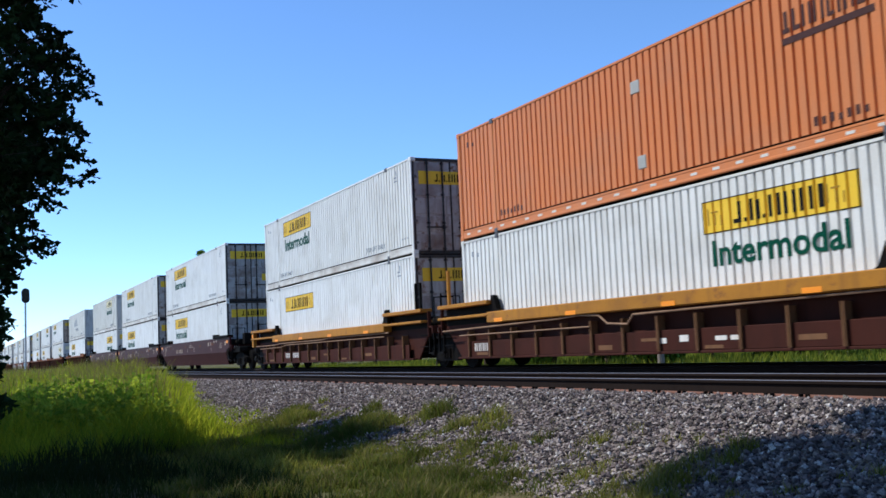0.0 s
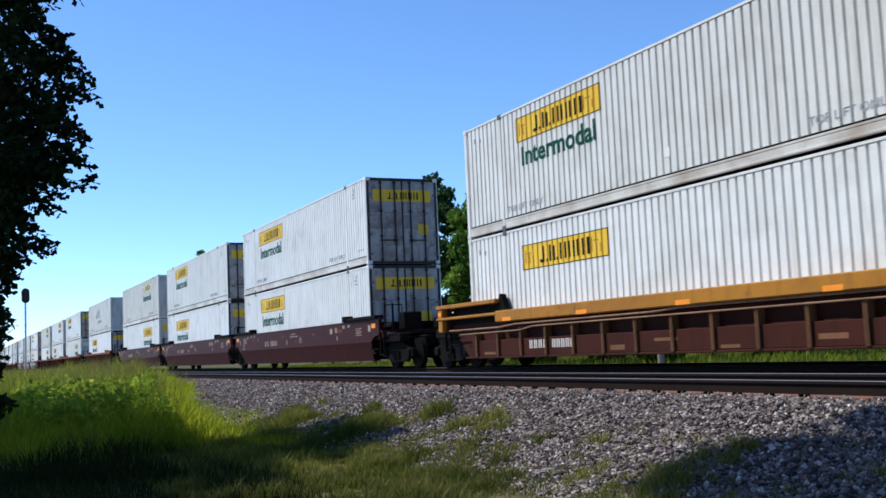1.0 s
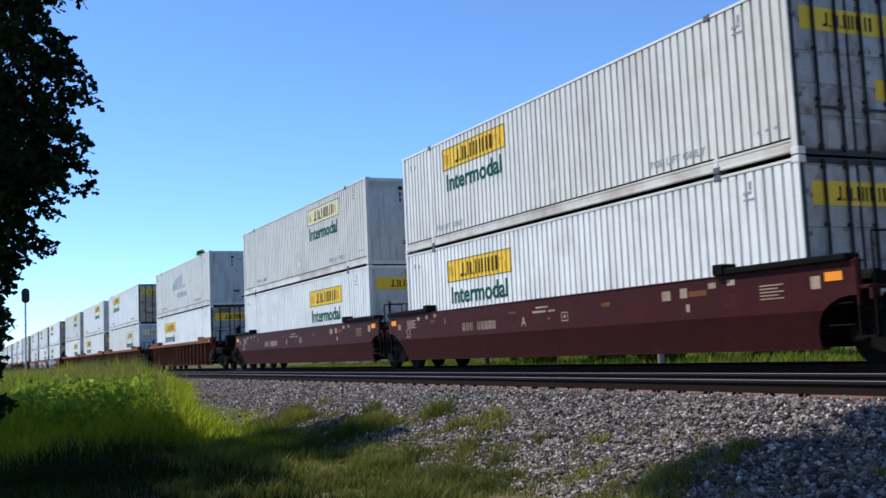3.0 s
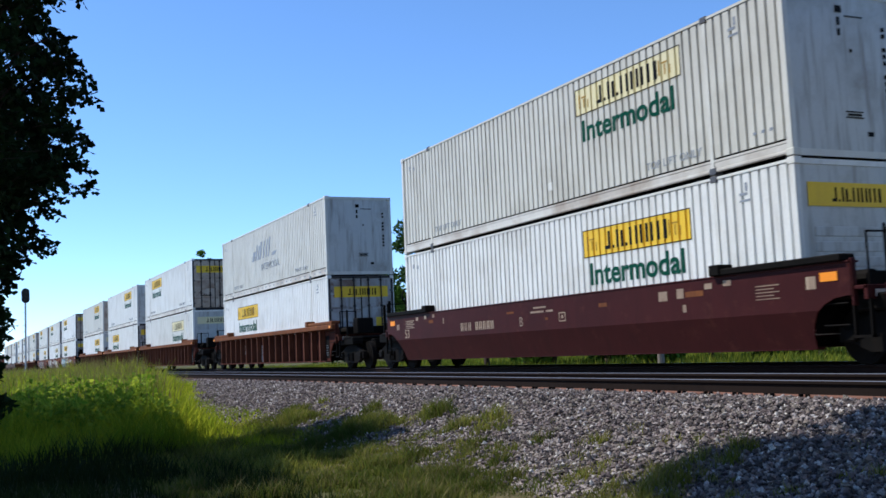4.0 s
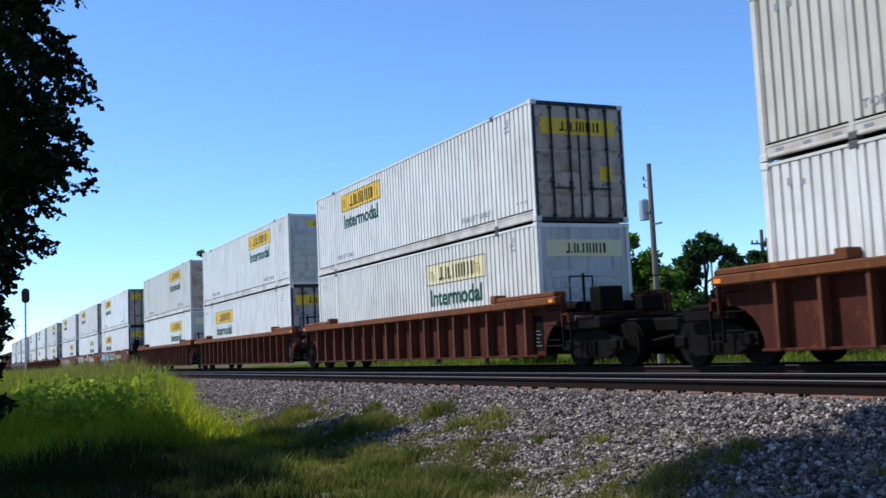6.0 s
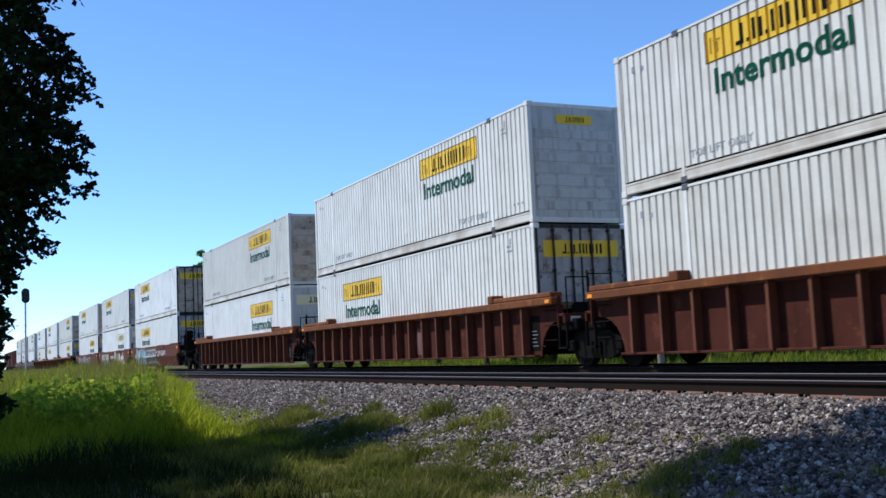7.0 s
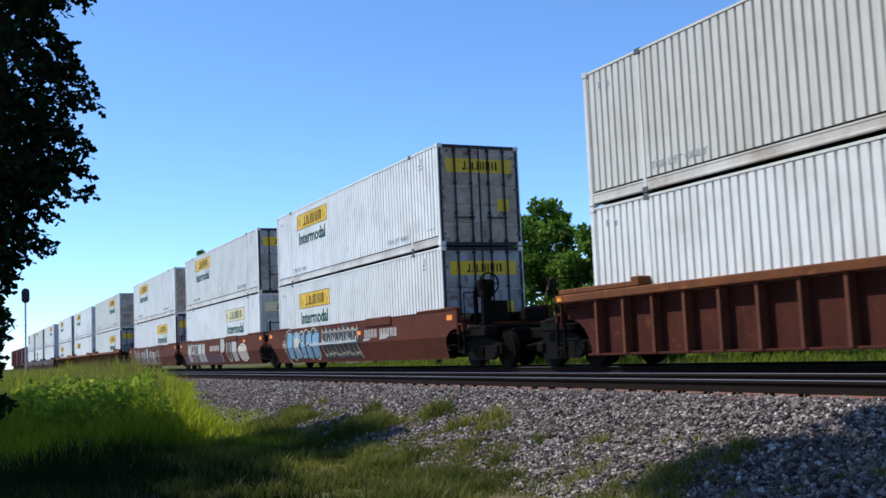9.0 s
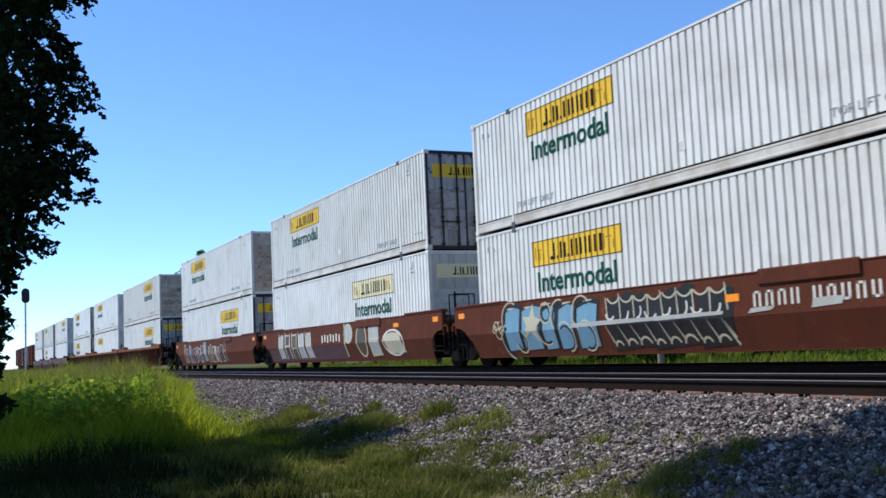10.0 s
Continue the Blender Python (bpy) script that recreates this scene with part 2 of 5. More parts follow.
def build_stones():
    """Loose stones on the near slope, each a squashed, jagged lump."""
    rng = np.random.default_rng(3)
    base = np.array([(0, 0, 1), (0.9, 0, 0.2), (0.28, 0.86, 0.25), (-0.73, 0.53, 0.2), (-0.73, -0.53, 0.3), (0.28, -0.86, 0.15), (0.1, 0.1, -0.8)])
    tri = np.array([(0, 1, 2), (0, 2, 3), (0, 3, 4), (0, 4, 5), (0, 5, 1), (6, 2, 1), (6, 3, 2), (6, 4, 3), (6, 5, 4), (6, 1, 5)])
    n = 84000
    # denser close to the eye
    x = -4.0 - 36.0 * rng.random(n) ** 1.35
    y = 4.4 + 4.05 * rng.random(n) ** 0.75
    keep = np.ones(n, bool)
    fade = np.clip((y - 4.3) / 1.9, 0.0, 1.0) ** 1.5 + 0.15 * np.array([noise.noise((a * 0.7, b * 0.7, 0)) for a, b in zip(x, y)])
    keep &= rng.random(n) < fade
    x, y = x[keep], y[keep]
    n = len(x)
    z = np.array([ballast_z(b) for b in y])
    size = 0.012 + 0.024 * rng.random(n) ** 1.8
    a = rng.random(n) * math.tau
    jag = base[None] * (1 + 0.55 * (rng.random((n, 7, 3)) - 0.5))
    jag *= np.stack([size * (1 + 0.5 * rng.random(n)), size, size * (0.75 + 0.6 * rng.random(n))], 1)[:, None]
    tilt = (rng.random(n) - 0.5) * 1.2
    ct, st = np.cos(tilt)[:, None], np.sin(tilt)[:, None]
    vx, vz = jag[..., 0] * ct - jag[..., 2] * st, jag[..., 0] * st + jag[..., 2] * ct
    ca, sa = np.cos(a)[:, None], np.sin(a)[:, None]
    vs = np.stack([vx * ca - jag[..., 1] * sa + x[:, None], vx * sa + jag[..., 1] * ca + y[:, None], vz + (z + size * 0.2 + 0.03 * rng.random(n) ** 2)[:, None]], -1)
    fs = tri[None] + (np.arange(n) * 7)[:, None, None]
    me = bpy.data.meshes.new("ballast_stones")
    me.from_pydata(vs.reshape(-1, 3), [], fs.reshape(-1, 3))
    me.materials.append(STONE)
    tagged(new("ballast_stones", me), "loose broken grey and pale ballast stones", "gravel", kind="stuff")


# ---- the tracks ----
# shade below the rail head is put into the side colour; the foot stays lighter
RAIL_SIDE = painted("shade_dark_rail_side", (0.018, 0.012, 0.01), (0.01, 0.007, 0.006), 0.6, rough=0.8, gloss=0.05)
RAIL_FOOT = painted("flaking_rust", (0.19, 0.095, 0.07), (0.09, 0.045, 0.034), 0.6, rough=0.9)
RAIL_TOP = painted("polished_rail_head", (0.33, 0.34, 0.37), (0.2, 0.18, 0.17), 0.3, rough=0.35, metal=1.0, gloss=0.5, bump=0.02)
WOOD = painted("weathered_tie_wood", (0.13, 0.095, 0.07), (0.06, 0.045, 0.035), 0.7, rough=0.9, streak=(0.2, 3, 3))
RAIL_OUTLINE = [(-0.07, -0.185), (0.07, -0.185), (0.07, -0.172), (0.012, -0.155), (0.010, -0.05), (0.036, -0.036), (0.036, -0.012), (0.023, 0.0), (-0.023, 0.0), (-0.0275, -0.004), (-0.036, -0.012), (-0.036, -0.036), (-0.010, -0.05), (-0.012, -0.155), (-0.07, -0.172)]


def build_track(yc, label, group):
    root = new("railway_track")
    root.matrix_world = pose(-60, yc, 0)
    tagged(root, label, "railway track", group, "structure")
    for side in (-0.7525, 0.7525):
        bm = bmesh.new()
        a = [bm.verts.new((-640, side + y, z)) for y, z in RAIL_OUTLINE]
        b = [bm.verts.new((360, side + y, z)) for y, z in RAIL_OUTLINE]
        for i in range(len(a)):
            f = bm.faces.new((a[i], a[(i + 1) % len(a)], b[(i + 1) % len(a)], b[i]))
            f.material_index = 1 if i in (6, 7, 8) else 2 if i in (0, 1, 2, 13, 14) else 0
        ob = part("rail", bm, RAIL_SIDE, root)
        ob.data.materials.append(RAIL_TOP)
        ob.data.materials.append(RAIL_FOOT)
    return root


def build_ties(root, near):
    tie = boxes("tie", WOOD, [(-0.11, 0.11, -1.3, 1.3, -0.37, -0.195)], 0.012)
    plate = boxes("tie_plate", RAIL_FOOT, [(-0.09, 0.09, -0.18, 0.18, -0.196, -0.182)])
    bm = bmesh.new()
    for dx in (-0.05, 0.05):
        box(bm, dx - 0.012, dx + 0.012, -0.105, -0.055, -0.18, -0.145)
    spike = mesh_of("spike", bm, GRIME)
    for i in range(130):
        x = 56 - i * 0.54
        t = part("tie", tie, WOOD, root)
        t.location = (x, 0.01 * math.sin(i * 7.3), 0)
        if near and i > 8:
            p = part("tie_plate", plate, RAIL_SIDE, t)
            p.location = (0, -0.7525, 0)
            s = part("spike", spike, GRIME, t)
            s.location = (0, -0.7525, 0)


build_ground()
build_ballast()
track_near = build_track(Y_NEAR, "empty railway track with rusty rails and polished heads", "tracks")
track_train = build_track(Y_TRAIN, "railway track carrying the passing freight train", "tracks")

# ---- containers: 16.15 m long, seen from the camera's side ----
LONG, TALL = 16.15, 2.896
PITCH_U, WALL_Y = 0.2225, -FACE + 0.014
POSTS = (-0.06, -1.98, -14.17, -16.09)


def wave(u):
    """Depth of the corrugation at u."""
    s = (u + LONG) % PITCH_U
    if s < 0.155:
        return 0.0
    if s < 0.172:
        return 0.038 * (s - 0.155) / 0.017
    if s < 0.2025:
        return 0.038
    return 0.038 * (PITCH_U - s) / 0.02


def corrugated(u0, u1, z0, z1, off, material, name, side=-1, depth=1.0):
    us = {u0, u1}
    k = math.floor((u0 + LONG) / PITCH_U)
    while k * PITCH_U - LONG < u1:
        for d in (0.0, 0.155, 0.172, 0.2025):
            u = k * PITCH_U - LONG + d
            if u0 < u < u1:
                us.add(u)
        k += 1
    bm = bmesh.new()
    prev = None
    for u in sorted(us):
        y = WALL_Y + wave(u + 1e-6 if u < u1 else u - 1e-6) * depth - off
        y = y if side < 0 else -y
        pair = (bm.verts.new((u, y, z0)), bm.verts.new((u, y, z1)))
        if prev:
            bm.faces.new((prev[0], pair[0], pair[1], prev[1]))
        prev = pair
    return mesh_of(name, bm, material)


def bars_like_text(name, x, z, height, strokes, material, y):
    """Plain upright bars where a word stands that is not to be read."""
    return boxes(name, material, [(x + a, x + a + w, y - 0.004, y, z, z + height * h) for a, w, h in strokes])


WORD_SIX = [(0.0, 0.14, 0.2), (0.12, 0.078, 1), (0.27, 0.07, 0.18), (0.42, 0.08, 1), (0.58, 0.09, 0.9), (0.73, 0.07, 0.18), (0.88, 0.078, 1), (1.08, 0.078, 1), (1.24, 0.078, 1), (1.43, 0.078, 1), (1.59, 0.078, 1), (1.80, 0.078, 1), (2.0, 0.11, 1)]
WORD_NINE = [(0.03, 0.24, 0.2), (0.10, 0.11, 1.0), (0.37, 0.10, 1.0), (0.47, 0.16, 0.2), (0.70, 0.09, 1), (0.92, 0.09, 1), (1.08, 0.09, 1), (1.32, 0.09, 1), (1.50, 0.09, 1), (1.60, 0.14, 0.18), (1.83, 0.09, 1), (2.02, 0.09, 1), (2.24, 0.08, 0.8), (2.40, 0.09, 1), (2.50, 0.14, 0.18), (2.72, 0.09, 1), (2.90, 0.09, 0.9)]


def side_sign(root, u, z, words, faded=False, text=GREEN):
    """Yellow panel with a dark unread name, and the word below it."""
    sheet = PALE_YELLOW if faded else YELLOW
    s = part("sign", kept(("sign", u, z, faded), lambda: corrugated(u, u + 3.65, z, z + 0.59, 0.004, sheet, "sign")), None, root, "faded yellow panel" if faded else "yellow panel with a dark border")
    marks(part("inscription", kept(("name", u, z), lambda: bars_like_text("inscription", u + 0.82, z + 0.11, 0.37, WORD_SIX, DARK, WALL_Y - 0.006)), None, s))
    marks(part("emblem", kept(("emblem", u, z), lambda: boxes("emblem", OCHRE, [(u + e + a, u + e + b, WALL_Y - 0.010, WALL_Y - 0.006, z + c, z + d) for e in (0.14, 2.98) for a, b, c, d in ((0.0, 0.04, 0.15, 0.45), (0.1, 0.28, 0.36, 0.39), (0.18, 0.22, 0.14, 0.34), (0.34, 0.37, 0.12, 0.3))])), None, s))
    marks(part("border", kept(("border", u, z), lambda: boxes("border", DARK, [(u, u + 3.65, WALL_Y - 0.008, WALL_Y - 0.005, z + h, z + h + 0.018) for h in (0.0, 0.572)] + [(u + e, u + e + 0.018, WALL_Y - 0.008, WALL_Y - 0.005, z, z + 0.59) for e in (0, 3.632)])), None, s))
    if words:
        w = marks(part("lettering", kept(("word", text.name), lambda: lettering("Intermodal", 0.64, text, 1.15, 0.013)), None, root, "dark green lettering"))
        w.location = (u + 0.17, WALL_Y - 0.006, z - 0.58)


def rail_mesh(paint, s):
    """Bottom rail with a channel section."""
    outline = [(FACE - 0.012, 0.04), (FACE, 0.055), (FACE, 0.09), (FACE - 0.008, 0.10), (FACE - 0.008, 0.215), (FACE, 0.225), (FACE, 0.262), (FACE - 0.03, 0.27), (FACE - 0.045, 0.27), (FACE - 0.045, 0.04)]
    bm = bmesh.new()
    a = [bm.verts.new((-LONG + 0.12, s * y, z)) for y, z in outline]
    b = [bm.verts.new((-0.12, s * y, z)) for y, z in outline]
    n = len(a)
    for i in range(n):
        bm.faces.new((a[i], a[(i + 1) % n], b[(i + 1) % n], b[i]))
    bm.faces.new(a[::-1])
    bm.faces.new(b)
    return mesh_of("bottom_rail", bm, paint)


def casting_rows(u):
    return [(u - 0.09, u + 0.09, -FACE - 0.012, -FACE + 0.15, z, z + 0.125) for z in (0.0, TALL - 0.107)] + [(u - 0.09, u + 0.09, FACE - 0.15, FACE + 0.004, z, z + 0.12) for z in (0.0, TALL - 0.12)]


def container(paint, front, signs, label):
    root = new("shipping_container")
    tagged(root, label, "shipping container", "containers on the train")
    pn = paint.name
    for s in (-1, 1):
        part("side_wall", kept(("wall", pn, s), lambda: corrugated(-LONG + 0.1, -0.1, 0.30, TALL - 0.055, 0.0, paint, "side_wall", s)), None, root)
        part("bottom_rail", kept(("brail", pn, s), lambda: rail_mesh(paint if paint is ORANGE else ROAD_GRIME, s)), None, root)
        part("top_rail", kept(("trail", pn, s), lambda: boxes("top_rail", paint, [(-LONG + 0.1, -0.1, *sorted((s * FACE, s * (FACE - 0.06))), TALL - 0.055, TALL - 0.008)])), None, root)
    part("roof", kept(("roof", pn), lambda: boxes("roof", paint, [(-LONG + 0.1, -0.1, -FACE + 0.06, FACE - 0.06, TALL - 0.05, TALL - 0.015)])), None, root)
    # raised black box paints the shadow line between bottom rail and wall
    part("underframe", kept("under", lambda: boxes("underframe", GRIME, [(-LONG + 0.1, -0.1, -FACE + 0.05, FACE - 0.05, 0.08, 0.33)])), None, root)
    for i, u in enumerate(POSTS):
        w = 0.06 if i in (0, 3) else 0.045
        for s in (-1, 1):
            part("post", kept(("post", pn, i, s), lambda: boxes("post", paint, [(u - w, u + w, *sorted((s * (FACE + 0.002), s * (FACE - 0.08))), 0.0, TALL)])), None, root)
        pieces("casting", (i, pn if i in (0, 3) else ""), STEEL if i in (1, 2) else paint, casting_rows(u), root, "bare steel lifting fitting" if i in (1, 2) else "", 0.012)
    part("rear_wall", kept(("rear", pn), lambda: boxes("rear_wall", paint, [(-LONG + 0.02, -LONG + 0.06, -FACE + 0.08, FACE - 0.08, 0.05, TALL - 0.05)])), None, root)
    # placards and stencils low on the wall, and dents higher up
    if paint is ORANGE:
        marks(part("stencil", kept("orange_stencil", lambda: boxes("stencil", UMBER, [(u0 + i * 0.17, u0 + i * 0.17 + 0.08, WALL_Y - 0.005, WALL_Y - 0.002, 0.40, 0.40 + h) for u0 in (-3.4, -13.9) for i, h in enumerate((0.15, 0.12, 0.15, 0.1, 0.14, 0.15, 0.11))])), None, root, "small dark stencil marks"))
    else:
        for u0 in (-3.95, -13.95):
            word = marks(part("lettering", kept("top_lift", lambda: lettering("TOP LIFT ONLY", 0.21, SLATE, 1.15)), None, root, "small grey stencilled words"))
            word.location = (u0, WALL_Y - 0.004, 0.42)
    marks(part("placard", kept(("placard", pn == ORANGE.name), lambda: boxes("placard", UMBER if paint is ORANGE else SLATE, [(u0, u0 + w, WALL_Y - 0.005, WALL_Y - 0.002, z, z + h) for u0, w, z, h in ((-1.35, 0.2, 2.45, 0.05), (-1.35, 0.26, 2.34, 0.04), (-1.2, 0.06, 2.52, 0.15), (-15.6, 0.1, 2.45, 0.13), (-15.3, 0.09, 2.42, 0.1))])), None, root))
    pieces("patch", pn, SILVER if paint is ORANGE else paint, [(-8.2, -7.9, WALL_Y - 0.012, WALL_Y + 0.02, 2.07, 2.33), (-8.1, -7.82, WALL_Y - 0.012, WALL_Y + 0.02, 0.53, 0.8)] if paint is ORANGE else [(-7.7, -7.5, WALL_Y - 0.006, WALL_Y + 0.02, 0.6, 0.80)], root, "riveted repair patch", 0.012)
    marks(part("marker", kept(("marker", pn), lambda: boxes("marker", WHITE_MARK if paint is ORANGE else SLATE, [(-15.8 + i * 0.62, -15.62 + i * 0.62, -FACE + 0.004, -FACE + 0.009, 0.13, 0.18) for i in range(26)])) if paint is ORANGE or (paint is GREY and not signs) else kept("marker_short", lambda: boxes("marker", SLATE, [(-0.9 + i * 0.2, -0.82 + i * 0.2, WALL_Y - 0.005, WALL_Y - 0.002, 0.5, 0.55) for i in range(3)])), None, root))
    for row in signs:
        side_sign(root, *row)
    front_end(root, paint, front)
    return root


def front_end(root, paint, front):
    """The end that faces forward: doors with lock rods, or a plain or panelled wall."""
    kind, end_tone, sign = front
    tone = {0: ORANGE if paint is ORANGE else NOSE, 1: DOORS, 2: BEIGE}[end_tone]
    y0 = FACE - 0.1
    if kind == "doors":
        part("door_frame", kept("door_frame", lambda: boxes("door_frame", SEAL, [(-0.05, 0.006, -FACE + 0.03, -y0, 0.1, TALL - 0.08), (-0.05, 0.006, y0, FACE - 0.03, 0.1, TALL - 0.08), (-0.05, 0.006, -FACE + 0.03, FACE - 0.03, TALL - 0.10, TALL - 0.005), (-0.05, 0.006, -FACE + 0.03, FACE - 0.03, 0.005, 0.1), (-0.05, 0.004, -0.02, 0.02, 0.1, TALL - 0.1)])), None, root, "black door frame and gasket")
        for s in (-1, 1):
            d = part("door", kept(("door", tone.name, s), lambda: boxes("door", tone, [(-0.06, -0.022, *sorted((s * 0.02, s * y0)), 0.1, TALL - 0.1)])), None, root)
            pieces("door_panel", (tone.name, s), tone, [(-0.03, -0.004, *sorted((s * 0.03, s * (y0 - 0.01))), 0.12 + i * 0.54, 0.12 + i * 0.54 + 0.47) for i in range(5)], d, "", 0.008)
            for o in (0.28, 0.78):
                part("lock_rod", kept(("rod", s, o), lambda: rod_mesh(s * o)), None, d)
            pieces("hinge", s, STEEL, [(-0.004, 0.03, *sorted((s * (y0 - 0.06), s * (y0 + 0.04))), z, z + 0.07) for z in (0.3, 0.95, 1.6, 2.3)], d)
            part("lock_handle", kept(("handle", s), lambda: boxes("lock_handle", SEAL, [(0.02, 0.05, *sorted((s * 0.2, s * 0.85)), 0.78, 0.82), (0.015, 0.05, *sorted((s * 0.24, s * 0.34)), 0.74, 0.86)])), None, d)
        part("data_plate", kept("data_plate", lambda: boxes("data_plate", YELLOW, [(-0.004, 0.002, 0.55, 0.92, 1.0, 1.35)])), None, root, "small yellow plate")
    else:
        rows = [(-0.05, -0.012, -y0, y0, 0.05, TALL - 0.05)]
        if kind == "ribbed":
            pieces("panel", tone.name, tone, [(-0.03, -0.002, -0.95, 0.95, 0.35 + i * 0.25, 0.35 + i * 0.25 + 0.17) for i in range(6)], root, "", 0.012)
        if kind == "plain" and (sign or end_tone == 2):
            pieces("slat", tone.name, tone, [(-0.03, 0.0, -y0 + 0.06, y0 - 0.06, 0.3 + i * 0.29, 0.3 + i * 0.29 + 0.22) for i in range(7)], root, "", 0.012)
        part("front_wall", kept(("nose", kind, tone.name), lambda: boxes("front_wall", tone, rows)), None, root)
        part("end_frame", kept(("end_frame", paint.name), lambda: boxes("end_frame", paint, [(-0.03, 0.004, *sorted((s * y0, s * (FACE - 0.03))), 0.1, TALL - 0.1) for s in (-1, 1)] + [(-0.03, 0.004, -FACE + 0.03, FACE - 0.03, TALL - 0.1, TALL - 0.008), (-0.03, 0.004, -FACE + 0.03, FACE - 0.03, 0.005, 0.12)])), None, root)
        if kind == "plain" and paint is GREY and end_tone == 0:
            marks(part("stencil", kept("end_stencil", lambda: boxes("stencil", DARK, [(-0.004, 0.004, -0.1, -0.04, 2.1, 2.22), (-0.004, 0.004, -0.1, -0.04, 2.28, 2.42), (-0.004, 0.004, -0.12, 0.02, 2.5, 2.62), (-0.004, 0.004, 0.08, 0.5, 2.44, 2.46), (-0.004, 0.004, 0.15, 0.19, 1.82, 1.88), (-0.004, 0.004, -0.05, 0.35, 0.68, 0.70), (-0.004, 0.004, -0.05, 0.35, 0.78, 0.80), (-0.004, 0.004, 0.0, 0.3, 0.72, 0.755), (-0.004, 0.004, 0.42, 0.55, 0.38, 0.46)] + [(-0.004, 0.004, 0.92, 0.99, 1.05 + 0.12 * k, 1.12 + 0.12 * k) for k in range(11) if k not in (4, 8)])), None, root))
    if sign:
        z = 2.10 if kind != "plain" else 2.4
        h = 0.40 if kind != "plain" else 0.22
        wide = 1.05 if kind != "plain" else 0.5
        s = part("end_sign", kept(("esign", kind, sign), lambda: boxes("end_sign", YELLOW if sign == 1 else PALE_YELLOW, [(-0.003, 0.004, -wide, wide, z, z + h)])), None, root, "yellow panel on the end")
        marks(part("inscription", kept(("ename", kind), lambda: boxes("inscription", DARK, [(0.004, 0.008, -wide * 0.5 + a * wide * 0.5, -wide * 0.5 + (a + w) * wide * 0.5, z + h * 0.2, z + h * (0.2 + 0.6 * k)) for a, w, k in WORD_SIX])), None, s))


def rod_mesh(y):
    bm = bmesh.new()
    cyl(bm, (0.038, y, 0.06), (0.038, y, TALL - 0.04), 0.027, 8)
    for z in (0.12, 0.9, 1.75, 2.7):
        box(bm, -0.004, 0.04, y - 0.05, y + 0.05, z, z + 0.06)
    return mesh_of("lock_rod", bm, SEAL)


def name_patch(root, material, u, z, height, scale, strokes, shear=0.0):
    bm = bmesh.new()
    for a, w, h in strokes:
        prism(bm, [(u + a * scale, z), (u + (a + w) * scale, z), (u + (a + w) * scale + shear * height, z + height * h), (u + a * scale + shear * height, z + height * h)], WALL_Y - 0.008, WALL_Y - 0.004)
    marks(part("inscription", bm, material, root, "faded owner's name as bars"))


# ---- well cars ----
PIPE_TAN = painted("dusty_tan_pipe", (0.26, 0.16, 0.10), (0.10, 0.05, 0.03), 0.8, rough=0.8)
FADED_PINK = painted("faded_pink_paint", (0.16, 0.075, 0.075), (0.06, 0.024, 0.02), 0.9, rough=0.85)
RUST_RIB = painted("scuffed_rusty_rib", (0.135, 0.05, 0.028), (0.038, 0.017, 0.012), 0.8, rough=0.85)
DEEP_BLUE = painted("blue_spray_paint", (0.07, 0.15, 0.26), (0.05, 0.09, 0.15), 0.5)
FADED_GREEN = painted("faded_green_paint", (0.075, 0.085, 0.055), (0.09, 0.035, 0.02), 0.9, lo=0.35, hi=0.65)
HAZE_PURPLE = painted("dull_purple_overspray", (0.075, 0.045, 0.06), (0.07, 0.03, 0.025), 0.8, lo=0.35, hi=0.7)
CREAM = painted("cream_spray_paint", (0.50, 0.46, 0.33), (0.34, 0.30, 0.22), 0.5)
BOX_RED = painted("red_brown_boxcar_paint", (0.16, 0.040, 0.022), (0.08, 0.03, 0.02), 0.6, rough=0.7)
WHEEL_R = 0.457
SPIN = []


def wheelset_mesh():
    bm = bmesh.new()
    cyl(bm, (0, -1.1, 0), (0, 1.1, 0), 0.08, 10)
    for s in (-1, 1):
        cyl(bm, (0, s * 0.70, 0), (0, s * 0.83, 0), WHEEL_R, 28)
        cyl(bm, (0, s * 0.685, 0), (0, s * 0.715, 0), WHEEL_R + 0.025, 28)
        cyl(bm, (0, s * 0.83, 0), (0, s * 0.845, 0), 0.36, 20)
        cyl(bm, (0, s * 0.845, 0), (0, s * 1.12, 0), 0.12, 12)
    return mesh_of("wheelset", bm, GRIME)


def truck(root, u, spins):
    """Two-axle truck whose middle is at u."""
    t = new("truck")
    t.parent = root
    t.location = (u, 0, 0)
    for s in (-1, 1):
        def frame_mesh():
            bm = bmesh.new()
            prism(bm, [(-1.15, 0.36), (-0.95, 0.36), (-0.55, 0.20), (0.55, 0.20), (0.95, 0.36), (1.15, 0.36), (1.15, 0.58), (0.9, 0.62), (0.45, 0.80), (-0.45, 0.80), (-0.9, 0.62), (-1.15, 0.58)], *sorted((s * 0.96, s * 1.10)))
            for dx in (-0.15, 0.0, 0.15):
                cyl(bm, (dx, s * 1.11, 0.27), (dx, s * 1.11, 0.55), 0.06, 8)
            for dx in (-0.9, 0.9):
                box(bm, dx - 0.13, dx + 0.13, *sorted((s * 1.08, s * 1.17)), 0.36, 0.58, bevel=0.03)
            return mesh_of("side_frame", bm, GRIME)
        part("side_frame", kept(("side_frame", s), frame_mesh), None, t)
    part("bolster", kept("bolster", lambda: boxes("bolster", GRIME, [(-0.2, 0.2, -1.0, 1.0, 0.45, 0.85)], 0.03)), None, t)
    for dx in (-0.9, 0.9):
        w = part("wheelset", kept("wheelset", wheelset_mesh), None, t)
        w.location = (dx, 0, WHEEL_R)
        if spins:
            SPIN.append((w, dx))


